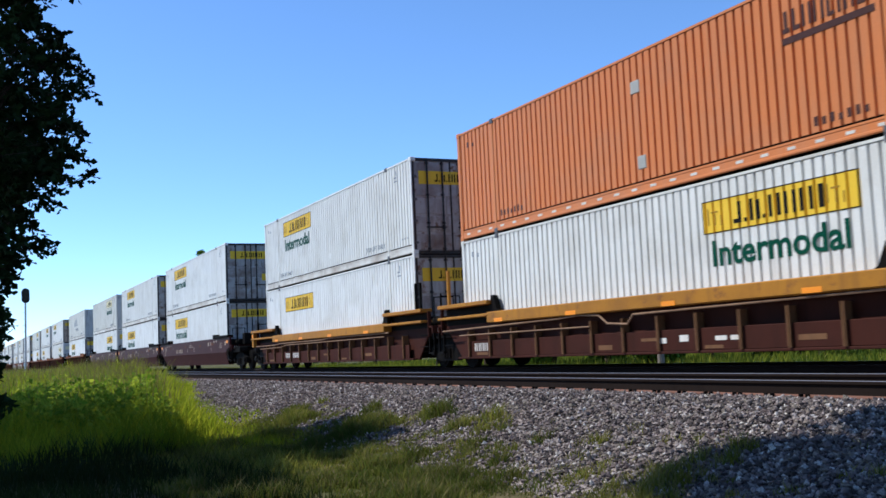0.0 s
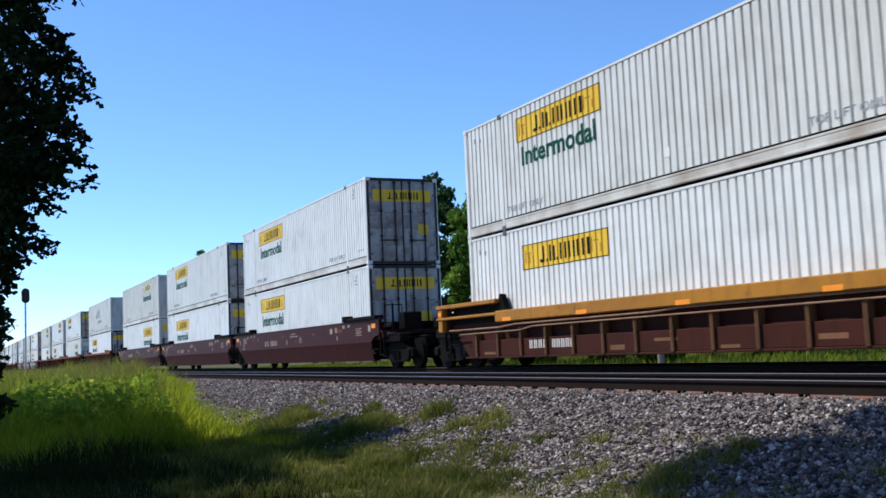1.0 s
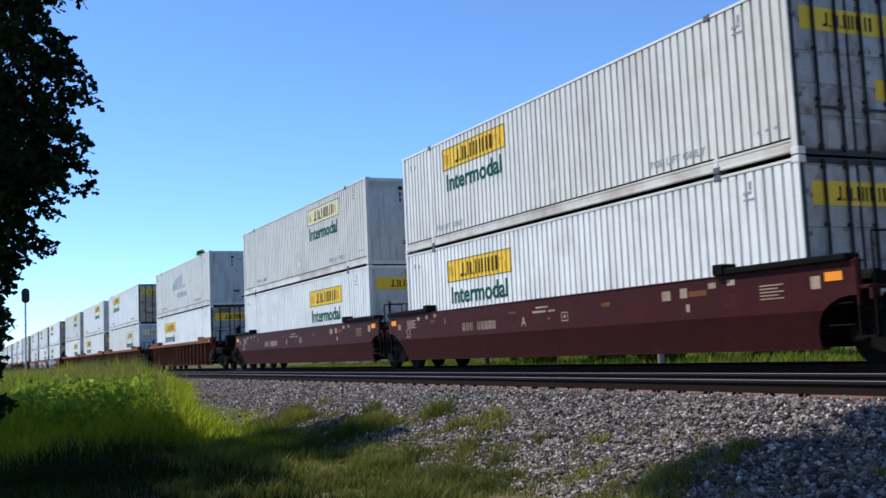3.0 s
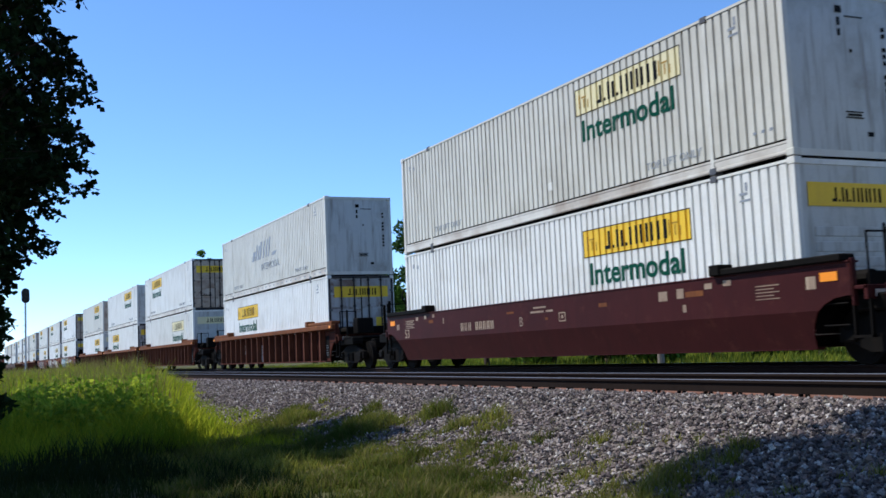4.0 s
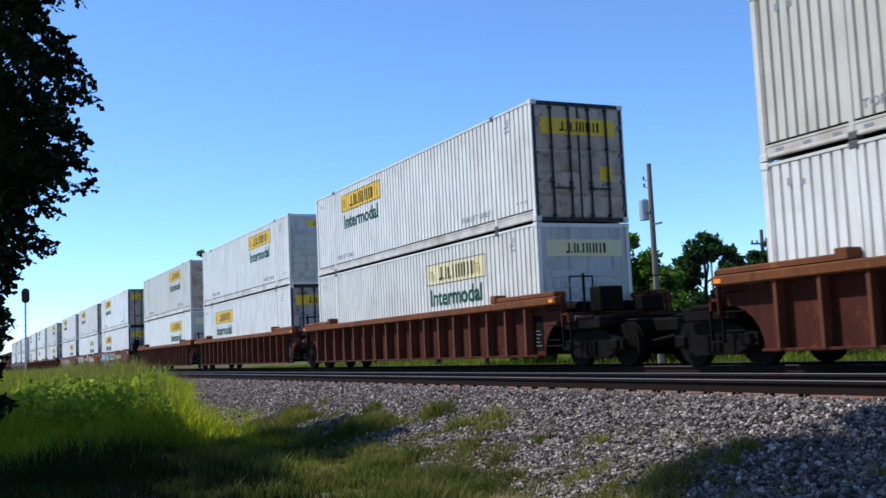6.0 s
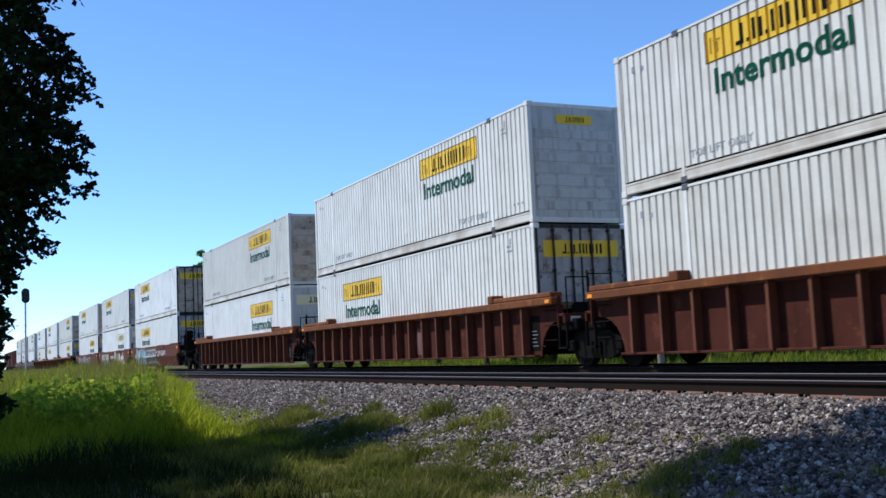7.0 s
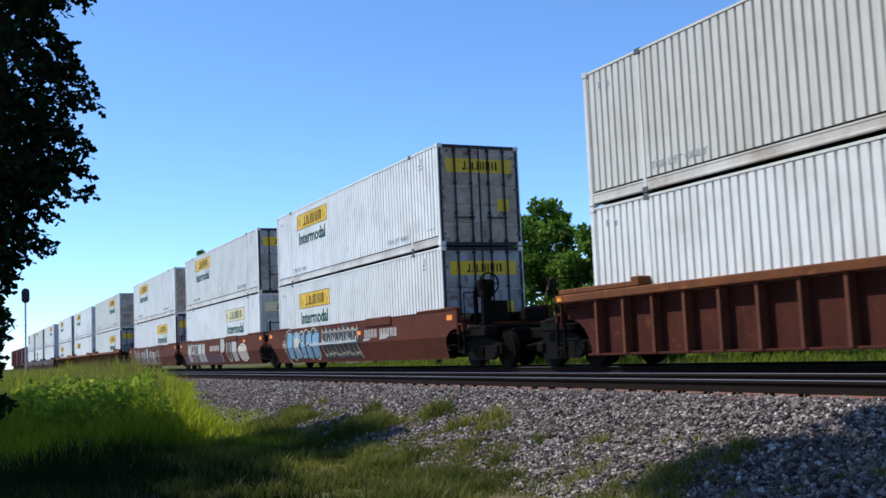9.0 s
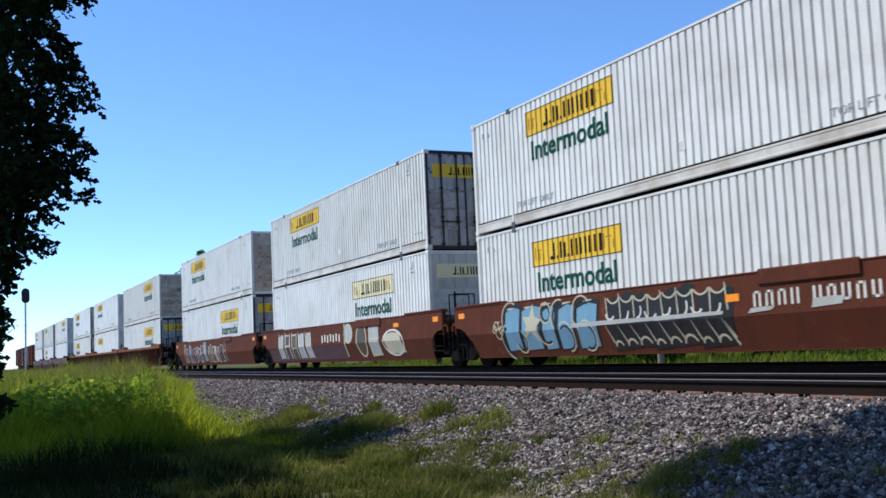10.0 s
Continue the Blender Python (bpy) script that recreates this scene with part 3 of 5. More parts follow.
def mirrored(rows):
    return list(rows) + [(a, b, -d, -c, e, f) for a, b, c, d, e, f in rows]


SMOOTH_Y = 1.48   # outer face of the smooth-sided cars
FOLD_Z, FOLD_SLOPE = 0.86, 0.36


def fold(bm, s=-1):
    """Leans everything below the fold of a smooth side inward."""
    bmesh.ops.bisect_plane(bm, geom=bm.verts[:] + bm.edges[:] + bm.faces[:], plane_co=(0, 0, FOLD_Z), plane_no=(0, 0, 1))
    for v in bm.verts:
        if v.co.z < FOLD_Z - 1e-4:
            v.co.y -= s * FOLD_SLOPE * (FOLD_Z - v.co.z)


def side_outline(z0, z1, u0=-17.3, u1=1.15, straight=False):
    """Side plate with a rounded cut over each truck."""
    pts = [(u0, z1), (u0, 1.06)]
    if straight:
        pts += [(u0 + 0.15, 1.06), (u0 + 1.0, z0)]
    for i in range(0 if straight else 7):
        a = i * math.pi / 12
        pts.append((u0 + 0.12 + 0.86 * math.sin(a), 1.06 - (1.06 - z0) * (1 - math.cos(a))))
    right = [(u0 + u1 - x, z) for x, z in pts[::-1]]
    return pts + right


def well_car(kind, first, last, label, spins):
    """One platform of an articulated well car; its origin is under the container's front end, on rail level."""
    root = new("well_car")
    tagged(root, label, "railcar", "cars of the train")
    paint = {"A": CAR_BROWN, "B": CAR_MAROON, "C": CAR_RUST, "D": CAR_TAN, "E": CAR_BROWN}[kind]
    u0, u1 = -17.3, 1.15
    for s in (-1, 1):
        def side_mesh():
            bm = bmesh.new()
            if kind in "BD":
                prism(bm, side_outline(0.26, 1.57), *sorted((s * (SMOOTH_Y - 0.02), s * SMOOTH_Y)))
                fold(bm, s)
            else:
                prism(bm, side_outline(0.26, 1.40 if kind == "C" else 1.15, straight=kind != "C"), *sorted((s * 1.30, s * 1.34)))
            return mesh_of("side_plate", bm, paint)
        side = part("side_plate", kept((kind, "side", s), side_mesh), None, root)
        lo = kept((kind, "lower", s), lambda: boxes("lower_sill", paint, [(-16.25, 0.1, *sorted((s * (1.22 if kind in "ACE" else 1.02), s * (1.50 if kind in "ACE" else 1.268))), 0.25, 0.30)], 0.01))
        part("lower_sill", lo, None, root)
        if kind == "C":
            part("top_sill", kept((kind, "top", s), lambda: boxes("top_sill", RUST_EDGE, [(u0, u1, *sorted((s * 1.31, s * 1.60)), 1.41, 1.58)], 0.02)), None, root, "rusty orange top sill")
            pitch, zt, depth = 0.965, 1.41, 1.55
        elif kind in "AE":
            part("top_sill", kept((kind, "top", s), lambda: boxes("top_sill", CAR_YELLOW, [(u0 + 3.0, u1 - 3.0, *sorted((s * 1.31, s * 1.62)), 1.13, 1.40)], 0.02)), None, root, "yellow painted top sill")
            pieces("end_sill", (kind, s, first, last), CAR_YELLOW, [(a, b, *sorted((s * 1.26, s * 1.63)), z, z + h) for a, b in ((u0 - (0.4 if last else -0.12), u0 + 3.05), (u1 - 3.05, u1 + (0.4 if first else -0.12))) for z, h in ((1.60, 0.10), (1.30, 0.07))], root, "yellow stepped end walkway", 0.012)
            pieces("end_web", (kind, s), GRIME, [(a, b, *sorted((s * 1.30, s * 1.34)), 1.15, 1.6) for a, b in ((u0 + 0.1, u0 + 3.0), (u1 - 3.0, u1 - 0.1))], root)
            part("pipe", kept((kind, "pipe", s, last), lambda: pipe_mesh(s, not last)), None, root, "bent air pipe along the side")
            part("lower_plate", kept((kind, "lowplate", s), lambda: boxes("lower_plate", CAR_BROWN, [(-15.9, -0.25, *sorted((s * 1.43, s * 1.47)), 0.301, 0.70)], 0.01)), None, root)
            for a, d in ((u0 + 3.0, 1), (u1 - 3.0, -1)):
                def guide():
                    bm = bmesh.new()
                    prism(bm, [(a, 1.38), (a + d * 0.46, 1.38), (a + d * 0.34, 1.46), (a + d * 0.17, 1.80), (a + d * 0.05, 1.82), (a + d * 0.02, 1.70), (a - d * 0.08, 1.62)], *sorted((s * 1.36, s * 1.50)))
                    return mesh_of("guide", bm, GRIME)
                part("guide", kept((kind, "guide", s, d), guide), None, root, "dark container guide")
            pieces("end_post", (kind, s, first, last), CAR_YELLOW, [(a - 0.13, a + 0.13, *sorted((s * 1.45, s * 1.60)), 0.98, 1.60) for a in [u0 - 0.2] * last + [u1 + 0.2] * first], root, "yellow corner post", 0.015)
            if s < 0 and not last:
                part("stake", kept((kind, "stake"), lambda: boxes("stake", CAR_YELLOW, [(u0 + 0.72, u0 + 0.82, -1.60, -1.52, 1.70, 2.62)], 0.01)), None, root, "yellow upright stake")
            if s < 0 and not first:
                pieces("stake", (kind, "dark"), GRIME, [(u1 - a - 0.04, u1 - a + 0.04, -1.59, -1.52, 1.70, 2.45) for a in (0.22, 0.55)], root, "dark upright stake", 0.01)
            pitch, zt, depth = 1.15, 0.98, 1.53
        else:
            part("upper_lip", kept((kind, "lip", s), lambda: boxes("upper_lip", paint, [(u0, u1, *sorted((s * 1.28, s * (SMOOTH_Y + 0.015))), 1.555, 1.588)], 0.01)), None, root)
            pitch = 0
        if kind in "BC":
            dark = GRIME if kind == "B" else RUST_EDGE
            pieces("end_cap", (kind, s), dark, [(a, b, *sorted((s * 1.24, s * 1.56)), 1.585, 1.70) for a, b in ((u0 + 0.1, u0 + 3.1), (u1 - 3.1, u1 - 0.1))] + [(a, a + 0.28, *sorted((s * 1.24, s * 1.59)), 1.585, 1.78) for a in (u0 + 2.85, u1 - 3.1)], root, "raised end cap", 0.02)
        if kind == "D":
            pieces("end_cap", (kind, s), CAR_TAN, [(a, b, *sorted((s * 1.24, s * 1.51)), 1.585, 1.64) for a, b in ((u0 + 0.1, u0 + 2.6), (u1 - 2.6, u1 - 0.1))] + [(a, a + 2.2, *sorted((s * (SMOOTH_Y + 0.002), s * 1.52)), 1.35, 1.62) for a in (-5.6,)], root, "", 0.02)
        if pitch:
            n = int(16.9 / pitch)
            start = -8.075 - pitch * (n - 1) / 2
            for i in range(n):
                r = part("rib", kept((kind, "rib", s), lambda: rib_mesh(POST_TAN if kind != "C" else RUST_RIB, s, zt, depth)), None, side)
                r.location = (start + i * pitch, 0, 0)
    pieces("floor_beam", "floor", GRIME, [(-15.6 + i * 2.4, -15.2 + i * 2.4, -1.26, 1.26, 0.30, 0.44) for i in range(7)], root)
    for e, s in ((u1, 1), (u0, -1)):
        pieces("bulkhead", (kind, s), GRIME, [(*sorted((e - s * 1.0, e - s * 0.93)), -1.28, 1.28, 0.5, 1.5), (*sorted((e - s * 0.9, e + s * 0.25)), -1.2, 1.2, 1.02, 1.16), (*sorted((e - s * 0.9, e + s * 0.8)), -0.35, 0.35, 0.62, 1.02)], root, "", 0.02)
        pieces("end_platform", (kind, s), paint, [(*sorted((e, e + s * 0.28)), -1.45, 1.45, 1.14, 1.2), (*sorted((e + s * 0.2, e + s * 0.28)), -1.45, 1.45, 0.98, 1.2)] + [(*sorted((e - s * 0.02, e + s * 0.03)), k * 1.42 - 0.05, k * 1.42 + 0.05, 0.9, 1.62) for k in (-1, 1)], root, "", 0.01)
        end_irons(root, e, s)
        end_gear(root, e, s, bool((s > 0 and first) or (s < 0 and last)), {("B", -1): -0.65, ("D", 1): 0.95}.get((kind, s)))
        if kind not in "AE" or (first if s > 0 else last):
            part("reflector", kept(("refl", kind, s), lambda: boxes("reflector", ORANGE_MARK, [(*sorted((e - s * 0.1, e - s * 0.28)), -1.612, -1.601, 1.45, 1.53)] if kind == "C" else [(*sorted((e + s * 0.1, e + s * 0.3)), -1.612, -1.601, 1.40, 1.52)] if kind in "AE" else [(*sorted((e - s * 0.25, e - s * 0.6)), -1.489, -1.47, 1.30, 1.44)])), None, root, "orange reflector")
        if (s > 0 and first) or (s < 0 and last):
            part("coupler", kept(("coupler", s), lambda: coupler_mesh(e, s)), None, root)
            pieces("brake_box", s, GRIME, [(*sorted((e + s * 0.3, e + s * 0.75)), -0.9, -0.3, 1.2, 1.75), (*sorted((e + s * 0.3, e + s * 1.0)), -1.3, 1.3, 1.02, 1.12), (*sorted((e + s * 0.55, e + s * 0.62)), -1.25, -1.18, 1.1, 2.05), (*sorted((e + s * 0.3, e + s * 0.6)), 0.3, 0.9, 1.2, 1.55)], root, "", 0.03)
            truck(root, 1.75 if s > 0 else -17.9, spins)
        elif s < 0:
            part("joint", kept("joint", lambda: boxes("joint", GRIME, [(u0 - 1.2, u0 + 0.3, -0.45, 0.45, 0.6, 1.1), (u0 - 0.75, u0 - 0.15, -1.1, 1.1, 0.85, 1.05), (u0 - 0.4, u0 - 0.34, -1.3, -1.24, 0.95, 2.1)], 0.03)), None, root)
            truck(root, -16.15 - 1.55, spins)
    return root


def rib_mesh(material, s, zt, depth):
    bm = bmesh.new()
    ys = sorted((s * 1.341, s * depth))
    box(bm, -0.012, 0.012, *ys, 0.302, zt)
    box(bm, -0.035, 0.035, *sorted((s * depth, s * (depth - 0.015))), 0.302, zt)
    return mesh_of("rib", bm, material)


def pipe_mesh(s, bent):
    """Two air lines along the side; on some cars the upper one dips round a bracket."""
    bm = bmesh.new()
    dip = [(-11.0, 1.08), (-10.2, 1.12), (-9.4, 1.08), (-9.1, 0.9), (-8.4, 0.86), (-8.2, 1.04)] if bent else [(-14.2, 1.0), (-13.4, 1.05), (-8.0, 1.06), (-7.2, 1.10)]
    pts = [(-17.0, 1.0)] + dip + [(-1.6, 1.10)]
    for a, b in zip(pts, pts[1:]):
        cyl(bm, (a[0], s * 1.56, a[1]), (b[0], s * 1.56, b[1]), 0.022, 8)
    low = [(-16.4, 0.88), (-13.2, 0.90), (-12.6, 0.97), (-2.0, 0.99)] if not bent else [(-16.0, 0.86), (-9.8, 0.86)]
    for a, b in zip(low, low[1:]):
        cyl(bm, (a[0], s * 1.55, a[1]), (b[0], s * 1.55, b[1]), 0.017, 8)
    return mesh_of("pipe", bm, PIPE_TAN)


def bar_mesh(name, a, b, r=0.015):
    bm = bmesh.new()
    cyl(bm, a, b, r, 6)
    return mesh_of(name, bm, GRIME)


def end_irons(root, e, s):
    """Ladder rungs on the corners and a railing across the end."""
    for k in (-1, 1):
        for z in (0.62, 0.95, 1.30):
            part("rung", kept(("rung", s, k, z), lambda: bar_mesh("rung", (e - s * 0.12, k * 1.43, z), (e - s * 0.62, k * 1.43, z))), None, root)
        def rail():
            bm = bmesh.new()
            pts = [(e + s * 0.24, k * 1.35, 1.19), (e + s * 0.24, k * 1.35, 2.0), (e + s * 0.24, k * 0.75, 2.0), (e + s * 0.24, k * 0.75, 1.19)]
            for p, q in zip(pts, pts[1:]):
                cyl(bm, p, q, 0.017, 6)
            return mesh_of("handrail", bm, GRIME)
        part("handrail", kept(("handrail", s, k), rail), None, root)


def end_gear(root, e, s, coupled, wheel_out):
    """Dark equipment that fills the gap between two cars."""
    reach = 1.55 if coupled else 0.62
    pieces("draft_sill", (s, coupled), GRIME, [(*sorted((e - s * 0.3, e + s * reach)), -0.55, 0.55, 0.66, 1.0), (*sorted((e - s * 0.2, e + s * reach * 0.8)), -1.28, -0.9, 0.82, 1.08), (*sorted((e - s * 0.2, e + s * reach * 0.8)), 0.9, 1.28, 0.82, 1.08)], root, "", 0.03)
    pieces("corner_step", (s, coupled), GRIME, [(*sorted((e - s * 0.05, e + s * 0.3)), k * 1.4 - 0.05, k * 1.4 + 0.05, 0.42, 0.46) for k in (-1, 1)] + [(*sorted((e + s * q, e + s * (q + 0.03))), k * 1.4 - 0.03, k * 1.4 + 0.03, 0.42, 1.0) for q in (-0.05, 0.27) for k in (-1, 1)], root)
    pieces("data_plate", (s, coupled), WHITE_MARK, [(*sorted((e + s * 0.29, e + s * 0.285)), -1.3, -1.05, 1.02, 1.13)], root, "small pale plate")

    def hose():
        bm = bmesh.new()
        pts = [(e + s * 0.3, -0.7, 0.8), (e + s * 0.6, -0.75, 0.55), (e + s * 0.95, -0.72, 0.42), (e + s * 1.3, -0.65, 0.5), (e + s * 1.6, -0.6, 0.7)]
        for p, q in zip(pts, pts[1:]):
            cyl(bm, p, q, 0.035, 8)
        return mesh_of("air_hose", bm, GRIME)
    part("air_hose", kept(("hose", s), hose), None, root)
    for k in (-1, 1):
        def cylinder():
            bm = bmesh.new()
            cyl(bm, (e - s * 0.8, k * 0.85, 1.32), (e - s * 0.15, k * 0.85, 1.32), 0.15, 12)
            return mesh_of("brake_cylinder", bm, GRIME)
        part("brake_cylinder", kept(("bcyl", s, k), cylinder), None, root)
    if coupled and wheel_out:
        def wheel():
            bm = bmesh.new()
            n = 20
            c = Vector((e + s * wheel_out, -0.95, 2.18))
            ring = [c + Vector((0, 0.28 * math.cos(i * math.tau / n), 0.28 * math.sin(i * math.tau / n))) for i in range(n)]
            for i in range(n):
                cyl(bm, ring[i], ring[(i + 1) % n], 0.024, 6)
            for i in range(0, n, 4):
                cyl(bm, c, ring[i], 0.016, 6)
            cyl(bm, c, c - Vector((s * 0.2, 0, 0)), 0.05, 8)
            return mesh_of("brake_wheel", bm, GRIME)
        marks(part("brake_wheel", kept(("bwheel", s, wheel_out), wheel), None, root))
        w = e + s * (wheel_out - 0.2)
        pieces("brake_stand", (s, wheel_out), GRIME, [(w - 0.05, w + 0.05, -1.1, -0.8, 1.1, 2.05), (w - 0.16, w + 0.14, -1.14, -0.76, 1.85, 2.30)], root, "", 0.03)
        pieces("stake", (s, wheel_out), GRIME, [(*sorted((e + s * q, e + s * (q + 0.07))), -1.2, -1.12, 1.0, z) for q, z in ((0.55, 2.12), (0.98, 2.02))], root, "dark upright stake", 0.01)
    if coupled:
        part("cut_lever", kept(("lever", s), lambda: bar_mesh("cut_lever", (e + s * 1.5, -1.35, 0.95), (e + s * 1.5, 0.3, 0.95), 0.02)), None, root)


def coupler_mesh(e, s):
    bm = bmesh.new()
    box(bm, *sorted((e, e + s * 2.45)), -0.16, 0.16, 0.68, 0.98, bevel=0.04)
    box(bm, *sorted((e + s * 2.2, e + s * 2.58)), -0.24, 0.24, 0.64, 1.02, bevel=0.08)
    cyl(bm, (e + s * 0.4, -0.6, 0.9), (e + s * 1.6, -0.5, 0.45), 0.04, 8)
    cyl(bm, (e + s * 1.6, -0.5, 0.45), (e + s * 2.5, -0.3, 0.6), 0.04, 8)
    return mesh_of("coupler", bm, GRIME)


def side_marks(root, rows, material, y=-1.481):
    """Stencilled marks and bars on the near side; rows of u, z, width, height."""
    marks(part("stencil", boxes("stencil", material, [(u, u + w, y - 0.004, y, z, z + h) for u, z, w, h in rows]), None, root, "white stencilled marks"))


def spray(root, rows, material, label, lift=0.0):
    """Sprayed shapes on the near side: slanted, uneven patches."""
    for k, (u, z, w, h, lean) in enumerate(rows):
        bm = bmesh.new()
        prism(bm, [(u, z), (u + w, z + 0.03), (u + w + lean, z + h), (u + w * 0.55 + lean, z + h * 1.06), (u + lean * 0.8, z + h * 0.94)], -SMOOTH_Y - 0.0062 - 0.0005 * (k % 4) - lift, -SMOOTH_Y + 0.001)
        fold(bm)
        part("spray_paint", bm, material, root, label)


def blob(root, u, z, w, h, tilt, material, label, lift=0.0, points=16, dent=0.0):
    """A rounded sprayed shape, with scallops where dent is given."""
    bm = bmesh.new()
    ring = []
    for i in range(points):
        a = i * math.tau / points
        r = 1 - dent * (i % 2) + 0.22 * noise.noise((3 * math.cos(a) + u * 5, 3 * math.sin(a), z))
        x, y = w * r * math.cos(a), h * r * math.sin(a)
        ring.append((u + x + tilt * y, z + y))
    prism(bm, ring, -SMOOTH_Y - 0.0062 - lift, -SMOOTH_Y + 0.001)
    fold(bm)
    part("spray_paint", bm, material, root, label)


# the train: front ends of the stacks at the start of the clip
S_ROWS = [(0.0, 0.0), (0.5, 10.38), (1.0, 19.78), (1.5, 29.07), (2.0, 38.50), (2.5, 49.00), (3.0, 58.55), (3.5, 68.2), (4.0, 77.78), (4.5, 87.09), (5.0, 96.28), (5.5, 106.85), (6.0, 116.6), (6.5, 126.45), (7.0, 136.25), (7.5, 145.54), (8.0, 154.71), (8.5, 163.93), (9.0, 174.46), (9.5, 183.67), (10.0, 192.81)]
FRONTS = [-8.76, -28.11, -51.66, -71.10, -90.43, -113.84, -137.53, -157.34, -176.95, -200.67, -219.93, -239.45, -263.05, -282.5, -301.8, -325.3, -344.7, -364.1]
REAR, FORE = -13.35, -6.35
LABELS = {
    "A": "yellow and brown ribbed well car with a side pipe", "B": "smooth maroon well car with white stencils",
    "C": "rusty brown ribbed well car with orange sill", "D": "reddish brown smooth well car covered in graffiti",
    "E": "brown ribbed well car"}
UP, LOW = 2.03, 1.86
DOOR1, DOOR2 = ("doors", 1, 1), ("doors", 2, 1)
# kind, first, last, upper (paint, front, signs), lower (paint, front, signs)
CONSIST = [
    ("A", 0, 0, (ORANGE, ("plain", 0, 0), []), (WHITE, DOOR1, [(FORE + 0.1, 1.92, True)])),
    ("A", 0, 1, (WHITE, DOOR1, [(REAR, UP, True)]), (WHITE, DOOR1, [(REAR, LOW, False)])),
    ("B", 1, 0, (WHITE, DOOR1, [(REAR, UP, True)]), (WHITE, DOOR1, [(REAR, 1.98, True)])),
    ("B", 0, 0, (WHITE, DOOR1, [(REAR, UP, True)]), (WHITE, DOOR1, [(REAR, LOW, True)])),
    ("B", 0, 1, (GREY, ("plain", 0, 0), [(FORE, UP, True, True)]), (WHITE, ("ribbed", 0, 1), [(FORE, LOW, True)])),
    ("C", 1, 1, (GREY, ("plain", 0, 0), []), (WHITE, DOOR1, [(REAR, LOW, True)])),
    ("C", 1, 0, (WHITE, DOOR2, [(REAR, UP, True)]), (WHITE, ("ribbed", 0, 2), [(FORE, LOW, True, True)])),
    ("C", 0, 0, (WHITE, ("plain", 0, 1), [(FORE, UP, True)]), (WHITE, DOOR1, [(REAR, LOW, True)])),
    ("C", 0, 1, (GREY, ("plain", 2, 0), [(FORE, UP, True)]), (WHITE, ("ribbed", 0, 2), [(FORE, LOW, True)])),
    ("D", 1, 0, (WHITE, DOOR2, [(REAR, UP, True)]), (WHITE, DOOR1, [(REAR, LOW, True)])),
    ("D", 0, 0, (WHITE, DOOR1, [(REAR, UP, True)]), (WHITE, ("ribbed", 0, 2), [(FORE, LOW, True, True)])),
    ("D", 0, 1, (WHITE, ("plain", 2, 0), [(REAR, UP, True)]), (WHITE, DOOR1, [(FORE, LOW, True)])),
    ("C", 1, 0, (GREY, ("plain", 2, 0), [(FORE, UP, True)]), (WHITE, DOOR1, [(FORE, LOW, True)])),
    ("C", 0, 0, (WHITE, ("plain", 0, 0), [(REAR, UP, True)]), (WHITE, ("ribbed", 0, 0), [(REAR, LOW, False)])),
    ("C", 0, 1, (WHITE, DOOR1, [(REAR, UP, True)]), (GREY, DOOR1, [(REAR, LOW, True)])),
    ("B", 1, 0, (WHITE, ("plain", 0, 0), [(FORE, UP, True)]), (WHITE, ("ribbed", 0, 0), [])),
    ("B", 0, 0, (GREY, DOOR1, [(REAR, UP, False)]), (WHITE, DOOR1, [(REAR, LOW, True)])),
    ("B", 0, 1, (WHITE, ("plain", 0, 0), [(REAR, UP, True)]), (WHITE, DOOR1, [])),
]
Z_LOW = {"A": 0.455, "B": 0.48, "C": 0.48, "D": 0.48, "E": 0.455}
Z_UP = {k: z + TALL + (0.02 if k in "AE" else 0.035) for k, z in Z_LOW.items()}
MOVERS = []
PINK_CAR = 7


def what(paint, front, signs, level):
    tone = {ORANGE: "faded orange", WHITE: "white", GREY: "grey-white"}[paint]
    end = {"doors": "rodded doors", "plain": "plain end", "ribbed": "ribbed end"}[front[0]]
    mark = "yellow sign" if signs else "no sign"
    return f"{tone} container, {end}, {mark}, on {level}"


